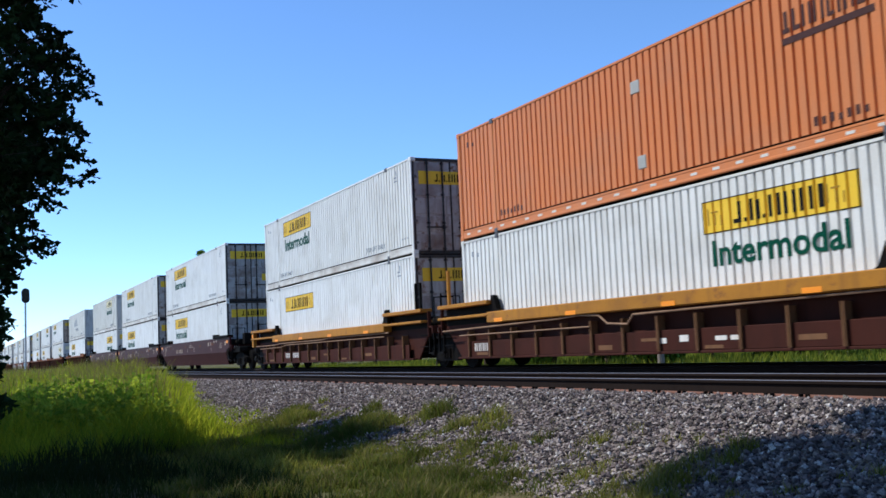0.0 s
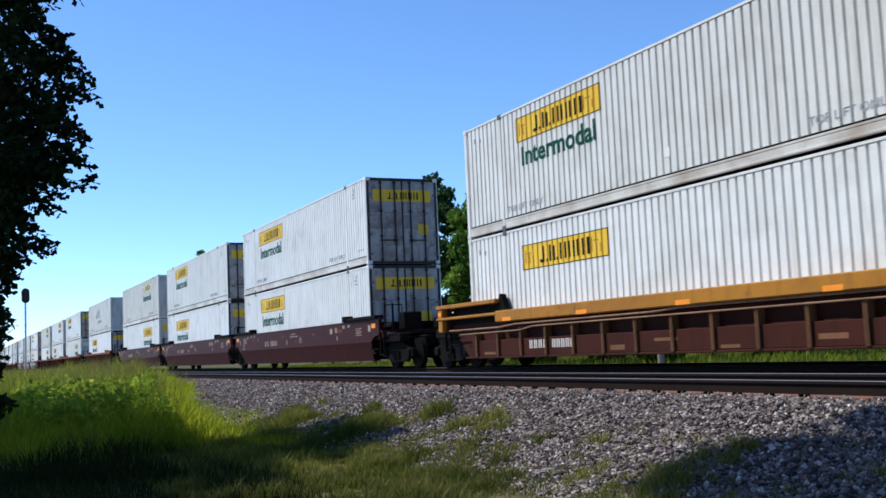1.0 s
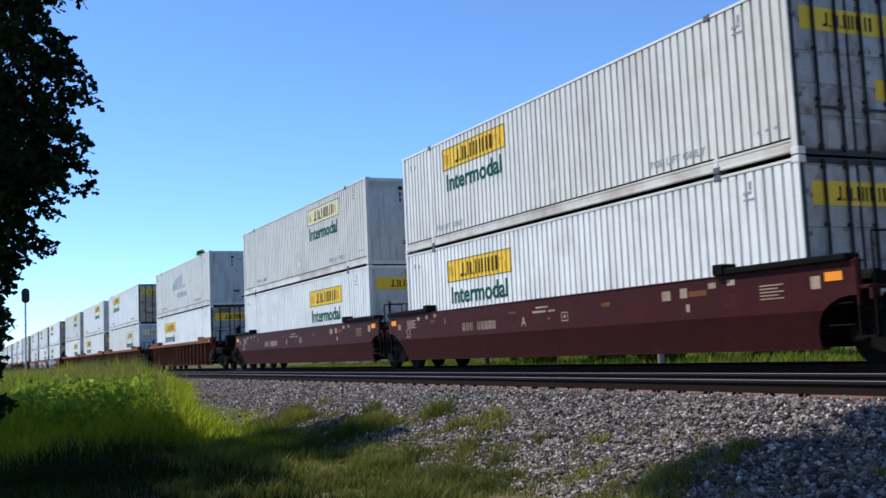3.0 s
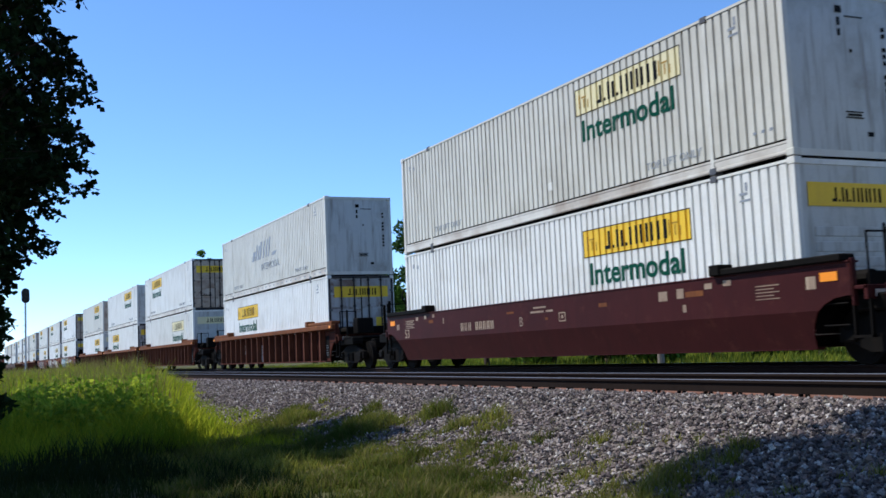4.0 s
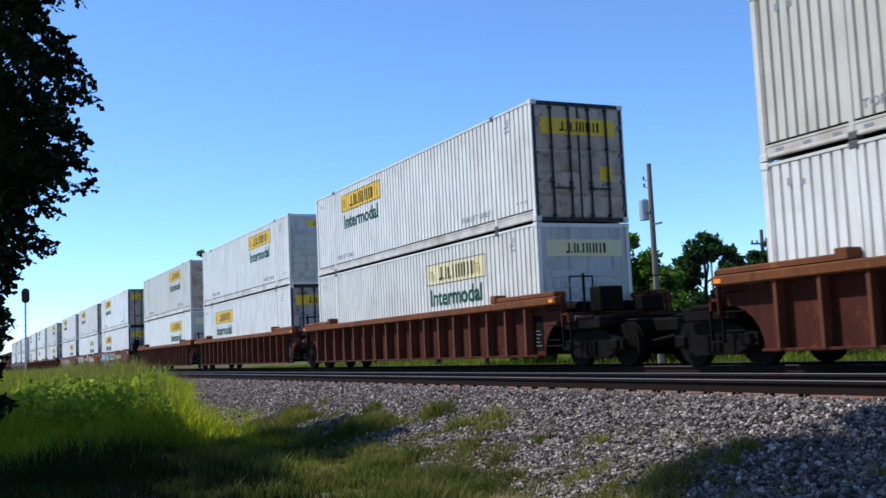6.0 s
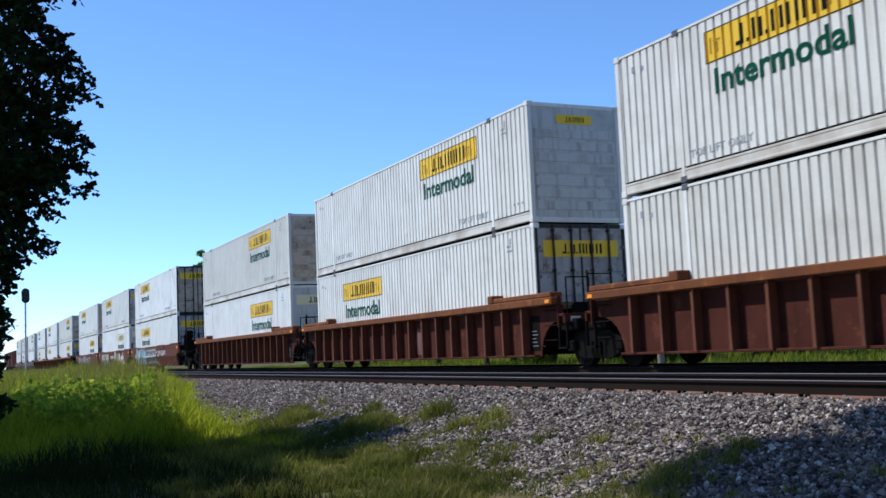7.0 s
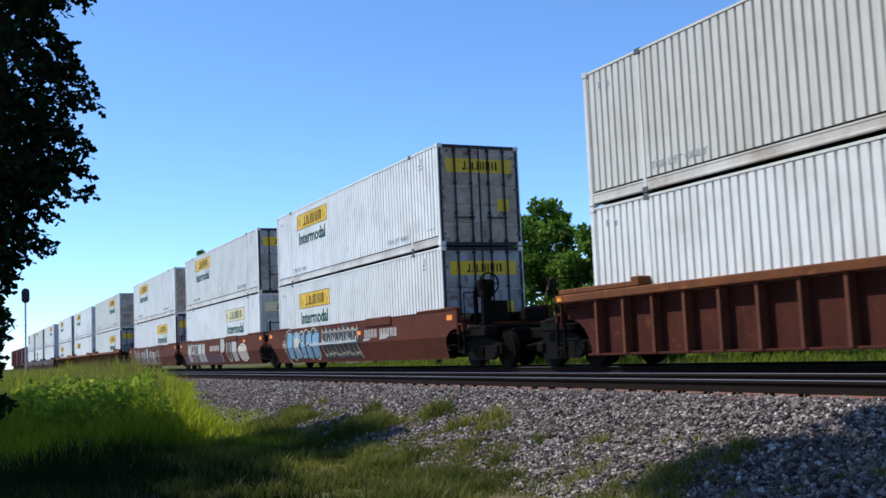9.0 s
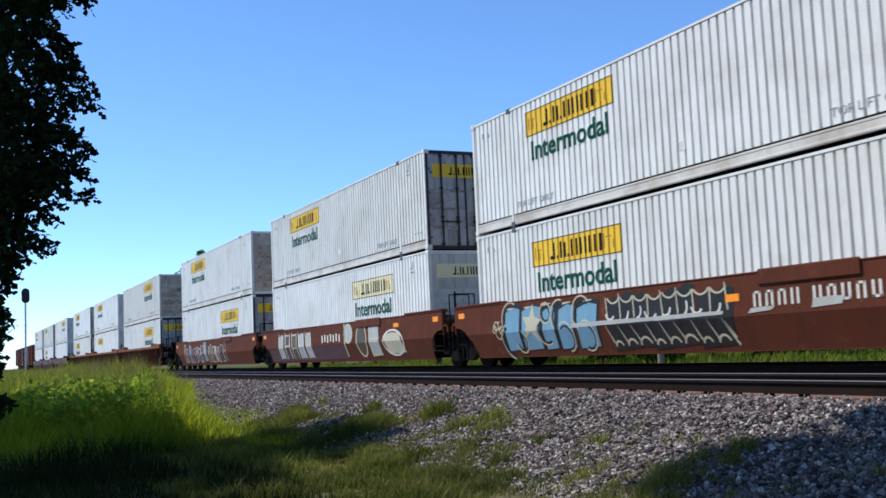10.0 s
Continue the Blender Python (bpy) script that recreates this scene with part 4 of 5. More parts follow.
def build_train():
    for i, (kind, first, last, upper, lower) in enumerate(CONSIST):
        car = well_car(kind, first, last, LABELS[kind], i < 12)
        MOVERS.append((car, FRONTS[i], 0.0))
        for (paint, front, signs), z, level in ((lower, Z_LOW[kind], "the well car"), (upper, Z_UP[kind], "another")):
            c = container(paint, front, signs, what(paint, front, signs, level))
            MOVERS.append((c, FRONTS[i], z))
            if paint is ORANGE:
                name_patch(c, UMBER, -3.95, 2.05, 0.36, 0.66, WORD_NINE)
                marks(part("inscription", boxes("inscription", UMBER, [(-3.95, -1.98, WALL_Y - 0.008, WALL_Y - 0.004, 1.86, 1.97)]), None, c))
            if i == 5 and z > 2:
                name_patch(c, SLATE, -10.5, 1.45, 0.75, 1.15, [(0.0, 0.35, 0.55), (0.5, 0.18, 0.9), (0.8, 0.18, 0.8), (1.1, 0.2, 1), (1.55, 0.16, 1), (1.95, 0.16, 1.0), (2.3, 0.16, 1.1), (2.75, 0.5, 0.2)], 0.4)
                w = marks(part("lettering", lettering("INTERMODAL", 0.42, SLATE, 1.1), None, c, "thin grey lettering"))
                w.location = (-8.95, WALL_Y - 0.006, 0.93)
        near = car
        if kind == "B":
            side_marks(near, [*[(u + q, 0.98, 0.045, 0.21) for u in (-12.15, -11.93, -11.71, -11.30, -11.09, -10.88, -10.67, -10.46) for q in (0.0, 0.095)],
                              *[(u + q, 1.03 + h, 0.05, 0.02) for u in (-12.10, -11.88, -11.25, -11.04, -10.83, -10.62) for q, h in ((0.0, 0.0), (0.02, 0.14))],
                              *[(-15.85, 1.18 + 0.05 * k, 0.62 - 0.1 * (k % 2), 0.022) for k in range(5)], (-16.55, 1.16, 0.2, 0.16),
                              (-15.1, 1.38, 0.16, 0.1), (-14.5, 1.4, 0.14, 0.1), (-13.95, 1.42, 0.14, 0.09), (-13.25, 1.22, 0.04, 0.16),
                              (-8.3, 1.36, 0.55, 0.04), (-8.45, 1.26, 0.6, 0.045), (-7.75, 1.26, 0.3, 0.045), (-7.2, 1.02, 0.28, 0.025), (-7.2, 1.2, 0.28, 0.025), (-7.2, 1.02, 0.025, 0.2), (-6.95, 1.02, 0.025, 0.2), (-7.1, 1.09, 0.08, 0.07),
                              (-3.55, 1.24, 0.26, 0.18), (-3.0, 1.26, 0.2, 0.18), (-2.2, 1.38, 0.2, 0.1), (-1.7, 1.4, 0.2, 0.1), (-2.85, 1.0, 0.1, 0.14),
                              (0.25, 1.2, 0.2, 0.2), *[(-0.9, 1.1 + 0.055 * k, 0.55 - 0.12 * (k % 2), 0.02) for k in range(5)]], TAN_MARK)
            marks(part("stencil", kept("orange_scuff", lambda: boxes("stencil", RUST_EDGE, [(u, u + w, -1.485, -1.481, z, z + h) for u, z, w, h in ((-2.75, 1.27, 0.5, 0.10), (-5.6, 1.25, 0.3, 0.08), (-9.6, 1.3, 0.35, 0.05), (-14.2, 1.27, 0.3, 0.09), (-7.8, 1.08, 0.12, 0.06))])), None, near, "faded orange touch-up marks"))
            n = marks(part("lettering", kept("fifty_three", lambda: lettering("53", 0.36, TAN_MARK, 1.0)), None, near, "worn tan stencilled number"))
            n.location = (-15.95, -1.484, 0.90)
            a = marks(part("lettering", lettering("B" if i == 4 else "A", 0.32, TAN_MARK), None, near, "worn tan stencilled letter"))
            a.location = (-9.0, -1.484, 0.98)
        if kind == "D" and i == 9:
            graffiti(near)
        elif kind == "D" and i == 10:
            tall_letters(near)
        elif kind == "D":
            scrawl(near, i)
        if kind == "C":
            panel = part("data_panel", kept("data_panel", lambda: boxes("data_panel", GRIME, [(-0.27, 0.14, -1.349, -1.341, 0.40, 1.2)])), None, near, "dark panel with small grey data lines")
            marks(part("inscription", kept("inscription", lambda: boxes("inscription", SLATE, [(-0.20, 0.06 - 0.05 * (k % 3), -1.354, -1.3495, 0.5 + 0.085 * k, 0.513 + 0.085 * k) for k in range(5)])), None, panel))
        if kind == "C" and i == PINK_CAR:
            bm = bmesh.new()
            prism(bm, [(-6.98, 0.42), (-6.42, 0.36), (-6.33, 0.78), (-6.44, 1.12), (-6.9, 1.16), (-7.0, 0.8)], -1.345, -1.341)
            part("faded_patch", bm, FADED_PINK, near, "faded pinkish patch of worn paint")
        if kind == "C" and i == 5:
            bm = bmesh.new()
            prism(bm, [(-9.20, 1.02), (-9.26, 0.7), (-9.18, 0.42), (-8.98, 0.33), (-8.76, 0.36), (-8.66, 0.55), (-8.66, 1.0), (-8.9, 1.05)], -1.346, -1.341)
            shield = part("spray_paint", bm, SILVER, near, "pale sprayed patch")
            for r in ((-9.1, -8.8, 0.9, 0.93), (-9.05, -8.72, 0.62, 0.66), (-9.0, -8.85, 0.78, 0.8)):
                part("stroke", boxes("stroke", BLACK_SPRAY, [(r[0], r[1], -1.351, -1.3465, r[2], r[3])]), None, shield)
            spray_at = [(-12.3 + k * 0.13, 0.7 + 0.08 * (k % 3), 0.09, 0.25, 0.1) for k in range(4)]
            for u, z, w, h, lean in spray_at:
                bm = bmesh.new()
                prism(bm, [(u, z), (u + w, z), (u + w + lean, z + h), (u + lean, z + h)], -1.346, -1.341)
                part("spray_paint", bm, SILVER, near, "small pale scrawl")
        if kind == "A":
            side_marks(near, [(u + q, 0.46, 0.045, 0.19) for u in (-12.90, -12.69, -12.48, -12.27, -11.88, -11.69, -11.50, -11.31, -11.12) for q in (0.0, 0.085)] if last else [(-15.3 + k * 0.22 + q, 0.44, 0.05, 0.2) for k in range(4) for q in (0.0, 0.1)] + [(-7.6, 0.45, 0.3, 0.1), (-6.9, 0.47, 0.25, 0.12), (-5.9, 0.47, 0.3, 0.08), (-5.5, 0.47, 0.3, 0.08)], WHITE_MARK, -1.471)
            pieces("reflector", "sill", ORANGE_MARK, [(u, u + 0.42, -1.626, -1.621, 1.14, 1.23) for u in (-13.9, -10.6, -7.2, -3.6)], near, "orange reflector on the sill")
            marks(part("scuff", kept("scuff", lambda: boxes("scuff", POST_TAN, [(u, u + w, -1.474, -1.471, z, z + h) for u, z, w, h in ((-15.2, 0.34, 0.6, 0.07), (-9.6, 0.36, 0.5, 0.10), (-8.1, 0.5, 0.7, 0.06), (-6.2, 0.33, 0.5, 0.06), (-3.9, 0.42, 0.6, 0.09))])), None, near, "scuffed bare patches"))


def graffiti(car):
    """A pale blue piece with a cream star, then a black one with cream outlines."""
    rng = random.Random(5)
    wide = [(-14.62, 0.78), (-13.80, 0.92), (-12.84, 0.62), (-12.18, 0.72), (-11.40, 0.86)]
    for u, w in wide:
        spray(car, [(u, 0.36 + 0.05 * rng.random(), w, 1.0 + 0.10 * rng.random(), rng.uniform(0.05, 0.2))], BLACK_SPRAY, "dark sprayed outline", 0.000)
        spray(car, [(u + 0.06, 0.41, w - 0.12, 0.90 + 0.08 * rng.random(), rng.uniform(0.05, 0.18))], SKYBLUE, "pale blue sprayed fill", 0.0025)
    spray(car, [(-14.75, 0.34, 0.42, 0.42, -0.12)], BLACK_SPRAY, "dark sprayed outline", 0.001)
    for u, z, r, a0, a1 in ((-14.18, 1.12, 0.36, 60, 215), (-14.30, 0.62, 0.36, 110, 260), (-13.82, 0.60, 0.20, -170, 60), (-12.55, 1.22, 0.17, 0, 350), (-12.62, 0.86, 0.30, 150, 300), (-11.95, 1.12, 0.30, 70, 230), (-11.78, 0.66, 0.26, -90, 130), (-11.05, 1.15, 0.30, 40, 250), (-10.95, 0.66, 0.26, -120, 110)):
        arc(car, u, z, r, a0, a1, 0.055, BLACK_SPRAY, 0.006)
        arc(car, u - 0.03, z + 0.02, r + 0.07, a0, a1, 0.035, CREAM, 0.0065)
    for k in range(5):
        spray(car, [(-14.35 + k * 0.84, 1.38 + 0.03 * rng.random(), 0.34, 0.05, 0.02)], CREAM, "cream sprayed highlight", 0.006)
    # five-pointed star with uneven arms
    bm = bmesh.new()
    prism(bm, [(-13.22 + q * math.sin(a) * 1.1 + 0.12 * q * math.cos(a), 1.02 + q * math.cos(a)) for q, a in [((0.46 if k % 2 == 0 else 0.19) * (1 + 0.12 * math.sin(k * 2.1)), k * math.pi / 5 + 0.12) for k in range(10)]], -SMOOTH_Y - 0.0145, -SMOOTH_Y + 0.001)
    fold(bm)
    part("spray_paint", bm, CREAM, car, "cream sprayed star")
    for k in range(5):
        arc(car, -15.05 + 0.09 * k, 0.95 + 0.12 * math.sin(k * 2.4), 0.09 + 0.02 * (k % 3), 30 * k, 30 * k + 260, 0.03, CREAM, 0.002)
    # black letters, their tops scalloped
    for k in range(8):
        spray(car, [(-10.10 + k * 0.46, 0.33 + 0.03 * (k % 3), 0.50, 1.04 + 0.06 * math.sin(k * 1.7), 0.02 + 0.02 * k * (k > 5))], BLACK_SPRAY, "black sprayed letter", 0.002)
    for k in range(9):
        u = -10.10 + k * 0.46
        spray(car, [(u, 0.98, 0.035, 0.44 + 0.05 * math.sin(k * 1.7), -0.06 + 0.02 * (k % 4))], CREAM, "cream sprayed outline", 0.0055)
        if k < 8:
            arc(car, u + 0.24, 1.56, 0.26, 215, 325, 0.035, CREAM, 0.0055)
            arc(car, u + 0.20, 0.40, 0.13 + 0.03 * (k % 3), 20, 170, 0.045, CREAM, 0.0055)
            arc(car, u + 0.10, 1.12, 0.15 + 0.04 * (k % 2), 190 + 40 * (k % 3), 330 + 30 * (k % 3), 0.045, WHITE_MARK, 0.0055)
        spray(car, [(u + 0.04, 0.48, 0.035, 0.36, -0.16 - 0.03 * (k % 3))], CREAM, "cream sprayed outline", 0.0055)
    spray(car, [(-6.35, 0.36, 0.035, 0.48, -0.30)], CREAM, "cream sprayed outline", 0.0055)
    spray(car, [(-11.5, 0.865, 3.1, 0.10, 0.02), (-8.5, 0.885, 1.95, 0.09, 0.02)], SILVER, "silver overpainted stripe", 0.0075)
    side_marks(car, [(-5.75 + k * 0.29 + q, 1.00, 0.05, 0.26) for k in range(4) for q in (0.0, 0.13)] + [(-5.75 + k * 0.29, 1.22, 0.17, 0.04) for k in range(3)] + [(-4.4 + k * 0.29 + q, 1.00, 0.05, 0.26) for k in range(5) for q in (0.0, 0.13)] + [(-4.4 + k * 0.29, 1.0 + 0.22 * (k % 2), 0.17, 0.04) for k in range(5)], WHITE_MARK, -1.486)
    spray(car, [(-4.45, 0.92, 0.62, 0.15, 0.05), (-5.9, 0.90, 0.55, 0.09, 0.1)], SILVER, "pale overpainted patch", 0.005)
    spray(car, [(-5.5, 1.33, 1.15, 0.12, 0.1)], FADED_GREEN, "faded green scuffed paint", 0.001)
    part("reflector", boxes("reflector", ORANGE_MARK, [(-6.45, -6.1, -1.492, -1.481, 1.12, 1.25)]), None, car, "orange reflector")


def arc(root, u, z, r, a0, a1, w, material, lift):
    """A curved sprayed line."""
    bm = bmesh.new()
    n = 9
    pts = [radians(a0 + (a1 - a0) * i / n) for i in range(n + 1)]
    ring = [(u + (r + w / 2) * math.cos(a), z + (r + w / 2) * math.sin(a)) for a in pts] + [(u + (r - w / 2) * math.cos(a), z + (r - w / 2) * math.sin(a)) for a in reversed(pts)]
    for i in range(n):
        j = 2 * n + 1 - i
        prism(bm, [ring[i], ring[i + 1], ring[j - 1], ring[j]], -SMOOTH_Y - 0.0062 - lift, -SMOOTH_Y + 0.001)
    fold(bm)
    marks(part("spray_paint", bm, material, root, "sprayed line"))


def loop(car, u, z, w, h, line, material, lift, lean=0.0):
    """An oval sprayed outline."""
    bm = bmesh.new()
    n = 14
    for k in range(n):
        a, b = k * math.tau / n, (k + 1) * math.tau / n
        quad = [(q * math.cos(t), math.sin(t), q) for t, q in ((a, 1.0), (b, 1.0), (b, 1 - line / w), (a, 1 - line / w))]
        prism(bm, [(u + w * c + lean * h * y, z + (h if q == 1.0 else h - line) * y) for c, y, q in quad], -SMOOTH_Y - 0.0062 - lift, -SMOOTH_Y + 0.001)
    fold(bm)
    marks(part("spray_paint", bm, material, car, "pale oval sprayed outline"))


def tall_letters(car):
    """A row of narrow outlined shapes, small white marks, then three tall ones and a pale shield."""
    fills = (SILVER, HAZE_PURPLE, FADED_GREEN, SILVER)
    spray(car, [(-16.3, 0.33, 9.4, 0.50, 0.1)], HAZE_PURPLE, "dull purple overspray", -0.003)
    for k in range(5):
        u, lean = -14.9 + k * 0.93, 0.12 - 0.05 * k
        spray(car, [(u + 0.05, 0.42, 0.62, 0.92, lean)], fills[k % 4], "sprayed letter fill", 0.0)
        spray(car, [(u, 0.40, 0.07, 1.0, lean), (u + 0.62, 0.40, 0.07, 0.96, lean * 0.6)], WHITE_MARK if k % 2 else CREAM, "pale sprayed stroke", 0.003)
        spray(car, [(u + 0.04, 0.78 + 0.1 * (k % 2), 0.6, 0.07, 0.02)] + ([(u + 0.1, 1.30, 0.5, 0.07, 0.02)] if k % 3 else []), CREAM, "pale sprayed stroke", 0.0045)
    side_marks(car, [(-9.25 + k * 0.31, 0.95 + 0.03 * (k % 2), 0.12, 0.26) for k in range(7)], WHITE_MARK, -1.486)
    spray(car, [(-6.85, 0.40, 0.09, 1.12, 0.0)], CREAM, "pale sprayed stroke", 0.003)
    blob(car, -6.45, 1.20, 0.36, 0.28, 0.0, SILVER, "grey sprayed fill")
    loop(car, -6.45, 1.20, 0.44, 0.34, 0.07, CREAM, 0.003)
    blob(car, -5.20, 0.95, 0.40, 0.48, 0.0, FADED_GREEN, "dull green sprayed fill")
    loop(car, -5.20, 0.95, 0.50, 0.58, 0.07, CREAM, 0.003, 0.05)
    spray(car, [(-4.45, 0.42, 0.80, 1.06, 0.0)], SILVER, "grey sprayed fill")
    spray(car, [(-4.50, 0.38, 0.09, 1.14, 0.0)] + [(-4.48, z, 0.85, 0.07, 0.02) for z in (0.40, 0.92, 1.44)], CREAM, "pale sprayed stroke", 0.003)
    spray(car, [(-3.05, 0.46, 1.35, 0.62, -0.25)], CREAM, "cream sprayed shield", 0.001)
    loop(car, -2.50, 0.80, 0.85, 0.42, 0.06, WHITE_MARK, 0.003)
    part("reflector", boxes("reflector", ORANGE_MARK, [(-2.35, -1.95, -1.492, -1.481, 1.26, 1.38)]), None, car, "orange reflector")


def scrawl(car, seed):
    """Tall pale outlined shapes in a row."""
    rng = random.Random(seed)
    u = -14.8
    while u < -4.5:
        w, lean, top = rng.uniform(0.22, 0.5), rng.uniform(-0.18, 0.18), rng.uniform(0.75, 1.05)
        z = rng.uniform(0.36, 0.46)
        tone = rng.choice((SILVER, WHITE_MARK, CREAM))
        if rng.random() < 0.45:
            spray(car, [(u + 0.02, z + 0.02, w - 0.02, top - 0.05, lean)], rng.choice((SKYBLUE, DEEP_BLUE, CAR_MAROON, SILVER)), "sprayed fill", 0.0)
        spray(car, [(u, z, 0.06, top, lean), (u + w, z, 0.06, top * 0.95, lean * 0.6)], tone, "pale sprayed stroke", 0.003)
        for q in (0.0, 0.5, 0.93):
            if rng.random() < 0.7:
                spray(car, [(u + lean * q, z + top * q, w, 0.06, 0.02)], tone, "pale sprayed stroke", 0.004)
        u += w + rng.uniform(0.12, 0.5)


def box_car():
    """Red-brown boxcar, with doors and roof, at the end of the stacks."""
    root = new("boxcar")
    tagged(root, "red-brown boxcar at the end of the container train", "railcar", "cars of the train")
    bm = bmesh.new()
    box(bm, -16.0, 0.0, -1.45, 1.45, 1.05, 4.35, bevel=0.03)
    part("body", bm, BOX_RED, root)
    for i in range(15):
        for s in (-1, 1):
            part("rib", kept(("boxrib", s), lambda: boxes("rib", BOX_RED, [(-0.05, 0.05, *sorted((s * 1.451, s * 1.50)), 1.1, 4.3)])), None, root).location = (-0.8 - i * 1.03, 0, 0)
    bm = bmesh.new()
    prism(bm, [(-16.05, 4.35), (0.05, 4.35), (0.05, 4.5), (-16.05, 4.5)], -1.4, 1.4)
    part("roof", bm, STEEL, root)
    for s in (-1, 1):
        part("door", kept(("boxdoor", s), lambda: boxes("door", CAR_MAROON, [(-9.8, -6.4, *sorted((s * 1.50, s * 1.56)), 1.15, 4.2)], 0.01)), None, root)
    part("underframe", boxes("underframe", GRIME, [(-16.3, 0.3, -1.0, 1.0, 0.85, 1.05)]), None, root)
    truck(root, -2.2, False)
    truck(root, -13.8, False)
    return root


build_train()
for x in (-386.0, -403.5, -421.0):
    MOVERS.append((box_car(), x, 0.0))


def motions():
    """The train's travel is fitted to the camera's view; its wheels turn along."""
    for thing, x, z in MOVERS:
        walk(thing, [(t, pose(x + s, Y_TRAIN, z)) for t, s in S_ROWS])
    ts, ss = zip(*S_ROWS)
    turns = [(f / FPS, float(np.interp(f / FPS, ts, ss)) / WHEEL_R) for f in range(301)]
    # the wind lifts and drops the two boughs of the near oak
    for ob, pivot, which in SWAYING:
        sway = ((0.0, 5.0), (0.7, 3.5), (1.4, 1.0), (2.0, 0.5), (2.7, -1.0), (3.4, 0.5), (4.0, -0.5), (4.8, -1.5), (5.5, 1.5), (6.2, 0.0), (6.8, -1.0), (7.5, -1.5), (8.2, -2.5), (9.0, -3.0), (10.0, -4.5)) if which == 1 else (
            (0.0, 3.0), (0.7, 2.5), (1.4, 1.0), (2.0, 1.0), (2.7, -0.5), (3.4, 0.5), (4.0, 0.0), (4.8, 0.8), (5.5, -0.5), (6.2, 1.0), (6.8, 1.8), (7.5, 1.5), (8.2, 0.0), (9.0, -3.0), (10.0, -3.5))
        walk(ob, [(t, pose(0, 0, pivot, rx=a, rz=0.4 * a)) for t, a in sway])
    for wheels, dx in SPIN:
        walk(wheels, [(t, Matrix.Translation((dx, 0, WHEEL_R)) @ Matrix.Rotation(a % math.tau, 4, "Y")) for t, a in turns])



# ---- plants ----


def leaf_material(name, dark, light, through_light=0.35):
    m, nt, b = shader(name)
    g = nt.nodes.new("ShaderNodeNewGeometry")
    c = mixed(nt, g.outputs["Random Per Island"], dark, light)
    c = mixed(nt, ramp(nt, noise_at(nt, 0.6, 3, random_shift=False), 0.35, 0.65), c, tuple(0.7 * v for v in dark))
    nt.links.new(c, b.inputs["Base Color"])
    b.inputs["Roughness"].default_value = 0.7
    b.inputs["Specular IOR Level"].default_value = 0.1
    tr = nt.nodes.new("ShaderNodeBsdfTranslucent")
    nt.links.new(c, tr.inputs[0])
    mx = nt.nodes.new("ShaderNodeMixShader")
    mx.inputs[0].default_value = through_light
    nt.links.new(b.outputs[0], mx.inputs[1])
    nt.links.new(tr.outputs[0], mx.inputs[2])
    nt.links.new(mx.outputs[0], nt.nodes["Material Output"].inputs[0])
    return m


# the backlit side's shade is put into this leaf colour
LEAF_SHADED = leaf_material("shade_dark_oak_leaves", (0.012, 0.028, 0.009), (0.030, 0.056, 0.016), 0.12)
LEAF = leaf_material("sunlit_leaves", (0.075, 0.15, 0.016), (0.27, 0.38, 0.05))
WEED_LEAF = leaf_material("bright_weed_leaves", (0.16, 0.27, 0.02), (0.46, 0.50, 0.05), 0.5)
LEAF_BLUE = leaf_material("deep_green_leaves", (0.028, 0.065, 0.016), (0.085, 0.15, 0.035))
GRASS = leaf_material("meadow_grass", (0.20, 0.28, 0.014), (0.56, 0.54, 0.035), 0.55)
# darker copy of the grass: shade under the trees is put into its colour
SHADED_GRASS = leaf_material("shade_darkened_grass", (0.020, 0.036, 0.008), (0.055, 0.078, 0.015), 0.2)
PATCHY_GRASS = leaf_material("patchy_dull_grass", (0.085, 0.12, 0.018), (0.36, 0.33, 0.06), 0.4)
VERGE_GRASS = leaf_material("verge_grass_blades", (0.09, 0.14, 0.014), (0.40, 0.38, 0.04), 0.45)
TAN_GRASS = leaf_material("dry_grass", (0.20, 0.17, 0.06), (0.36, 0.30, 0.12), 0.3)
BARK = painted("grey_brown_bark", (0.07, 0.05, 0.038), (0.03, 0.022, 0.018), 0.8, rough=0.95, streak=(2, 2, 0.3))


def leaves_mesh(name, centres, radii, count, size, material, rng, lobes=2):
    """Many small bent leaves round the given clump centres."""
    k = len(centres)
    which = rng.integers(0, k, count)
    d = rng.normal(size=(count, 3))
    d /= np.linalg.norm(d, axis=1)[:, None]
    r = np.asarray(radii)[which] * (0.35 + 0.75 * rng.random(count) ** 0.6)
    p = np.asarray(centres)[which] + d * r[:, None] * np.array([1, 1, 0.75])
    a = rng.normal(size=(count, 3))
    a /= np.linalg.norm(a, axis=1)[:, None]
    b = np.cross(a, rng.normal(size=(count, 3)))
    b /= np.linalg.norm(b, axis=1)[:, None] + 1e-9
    n = np.cross(a, b)
    s = (size * (0.6 + 0.8 * rng.random(count)))[:, None]
    # a leaf with a stem point, two shoulders, a waist and a tip
    vs = np.stack([p, p + s * (0.45 * a + 0.42 * b + 0.10 * n), p + s * (0.5 * a - 0.42 * b + 0.10 * n), p + s * (0.75 * a + 0.12 * b), p + s * (1.25 * a - 0.05 * n)], 1)
    fs = np.array([(0, 1, 3), (0, 3, 2), (1, 4, 3), (3, 4, 2)])[None] + (np.arange(count) * 5)[:, None, None]
    me = bpy.data.meshes.new(name)
    me.from_pydata(vs.reshape(-1, 3), [], fs.reshape(-1, 3))
    me.materials.append(material)
    return me


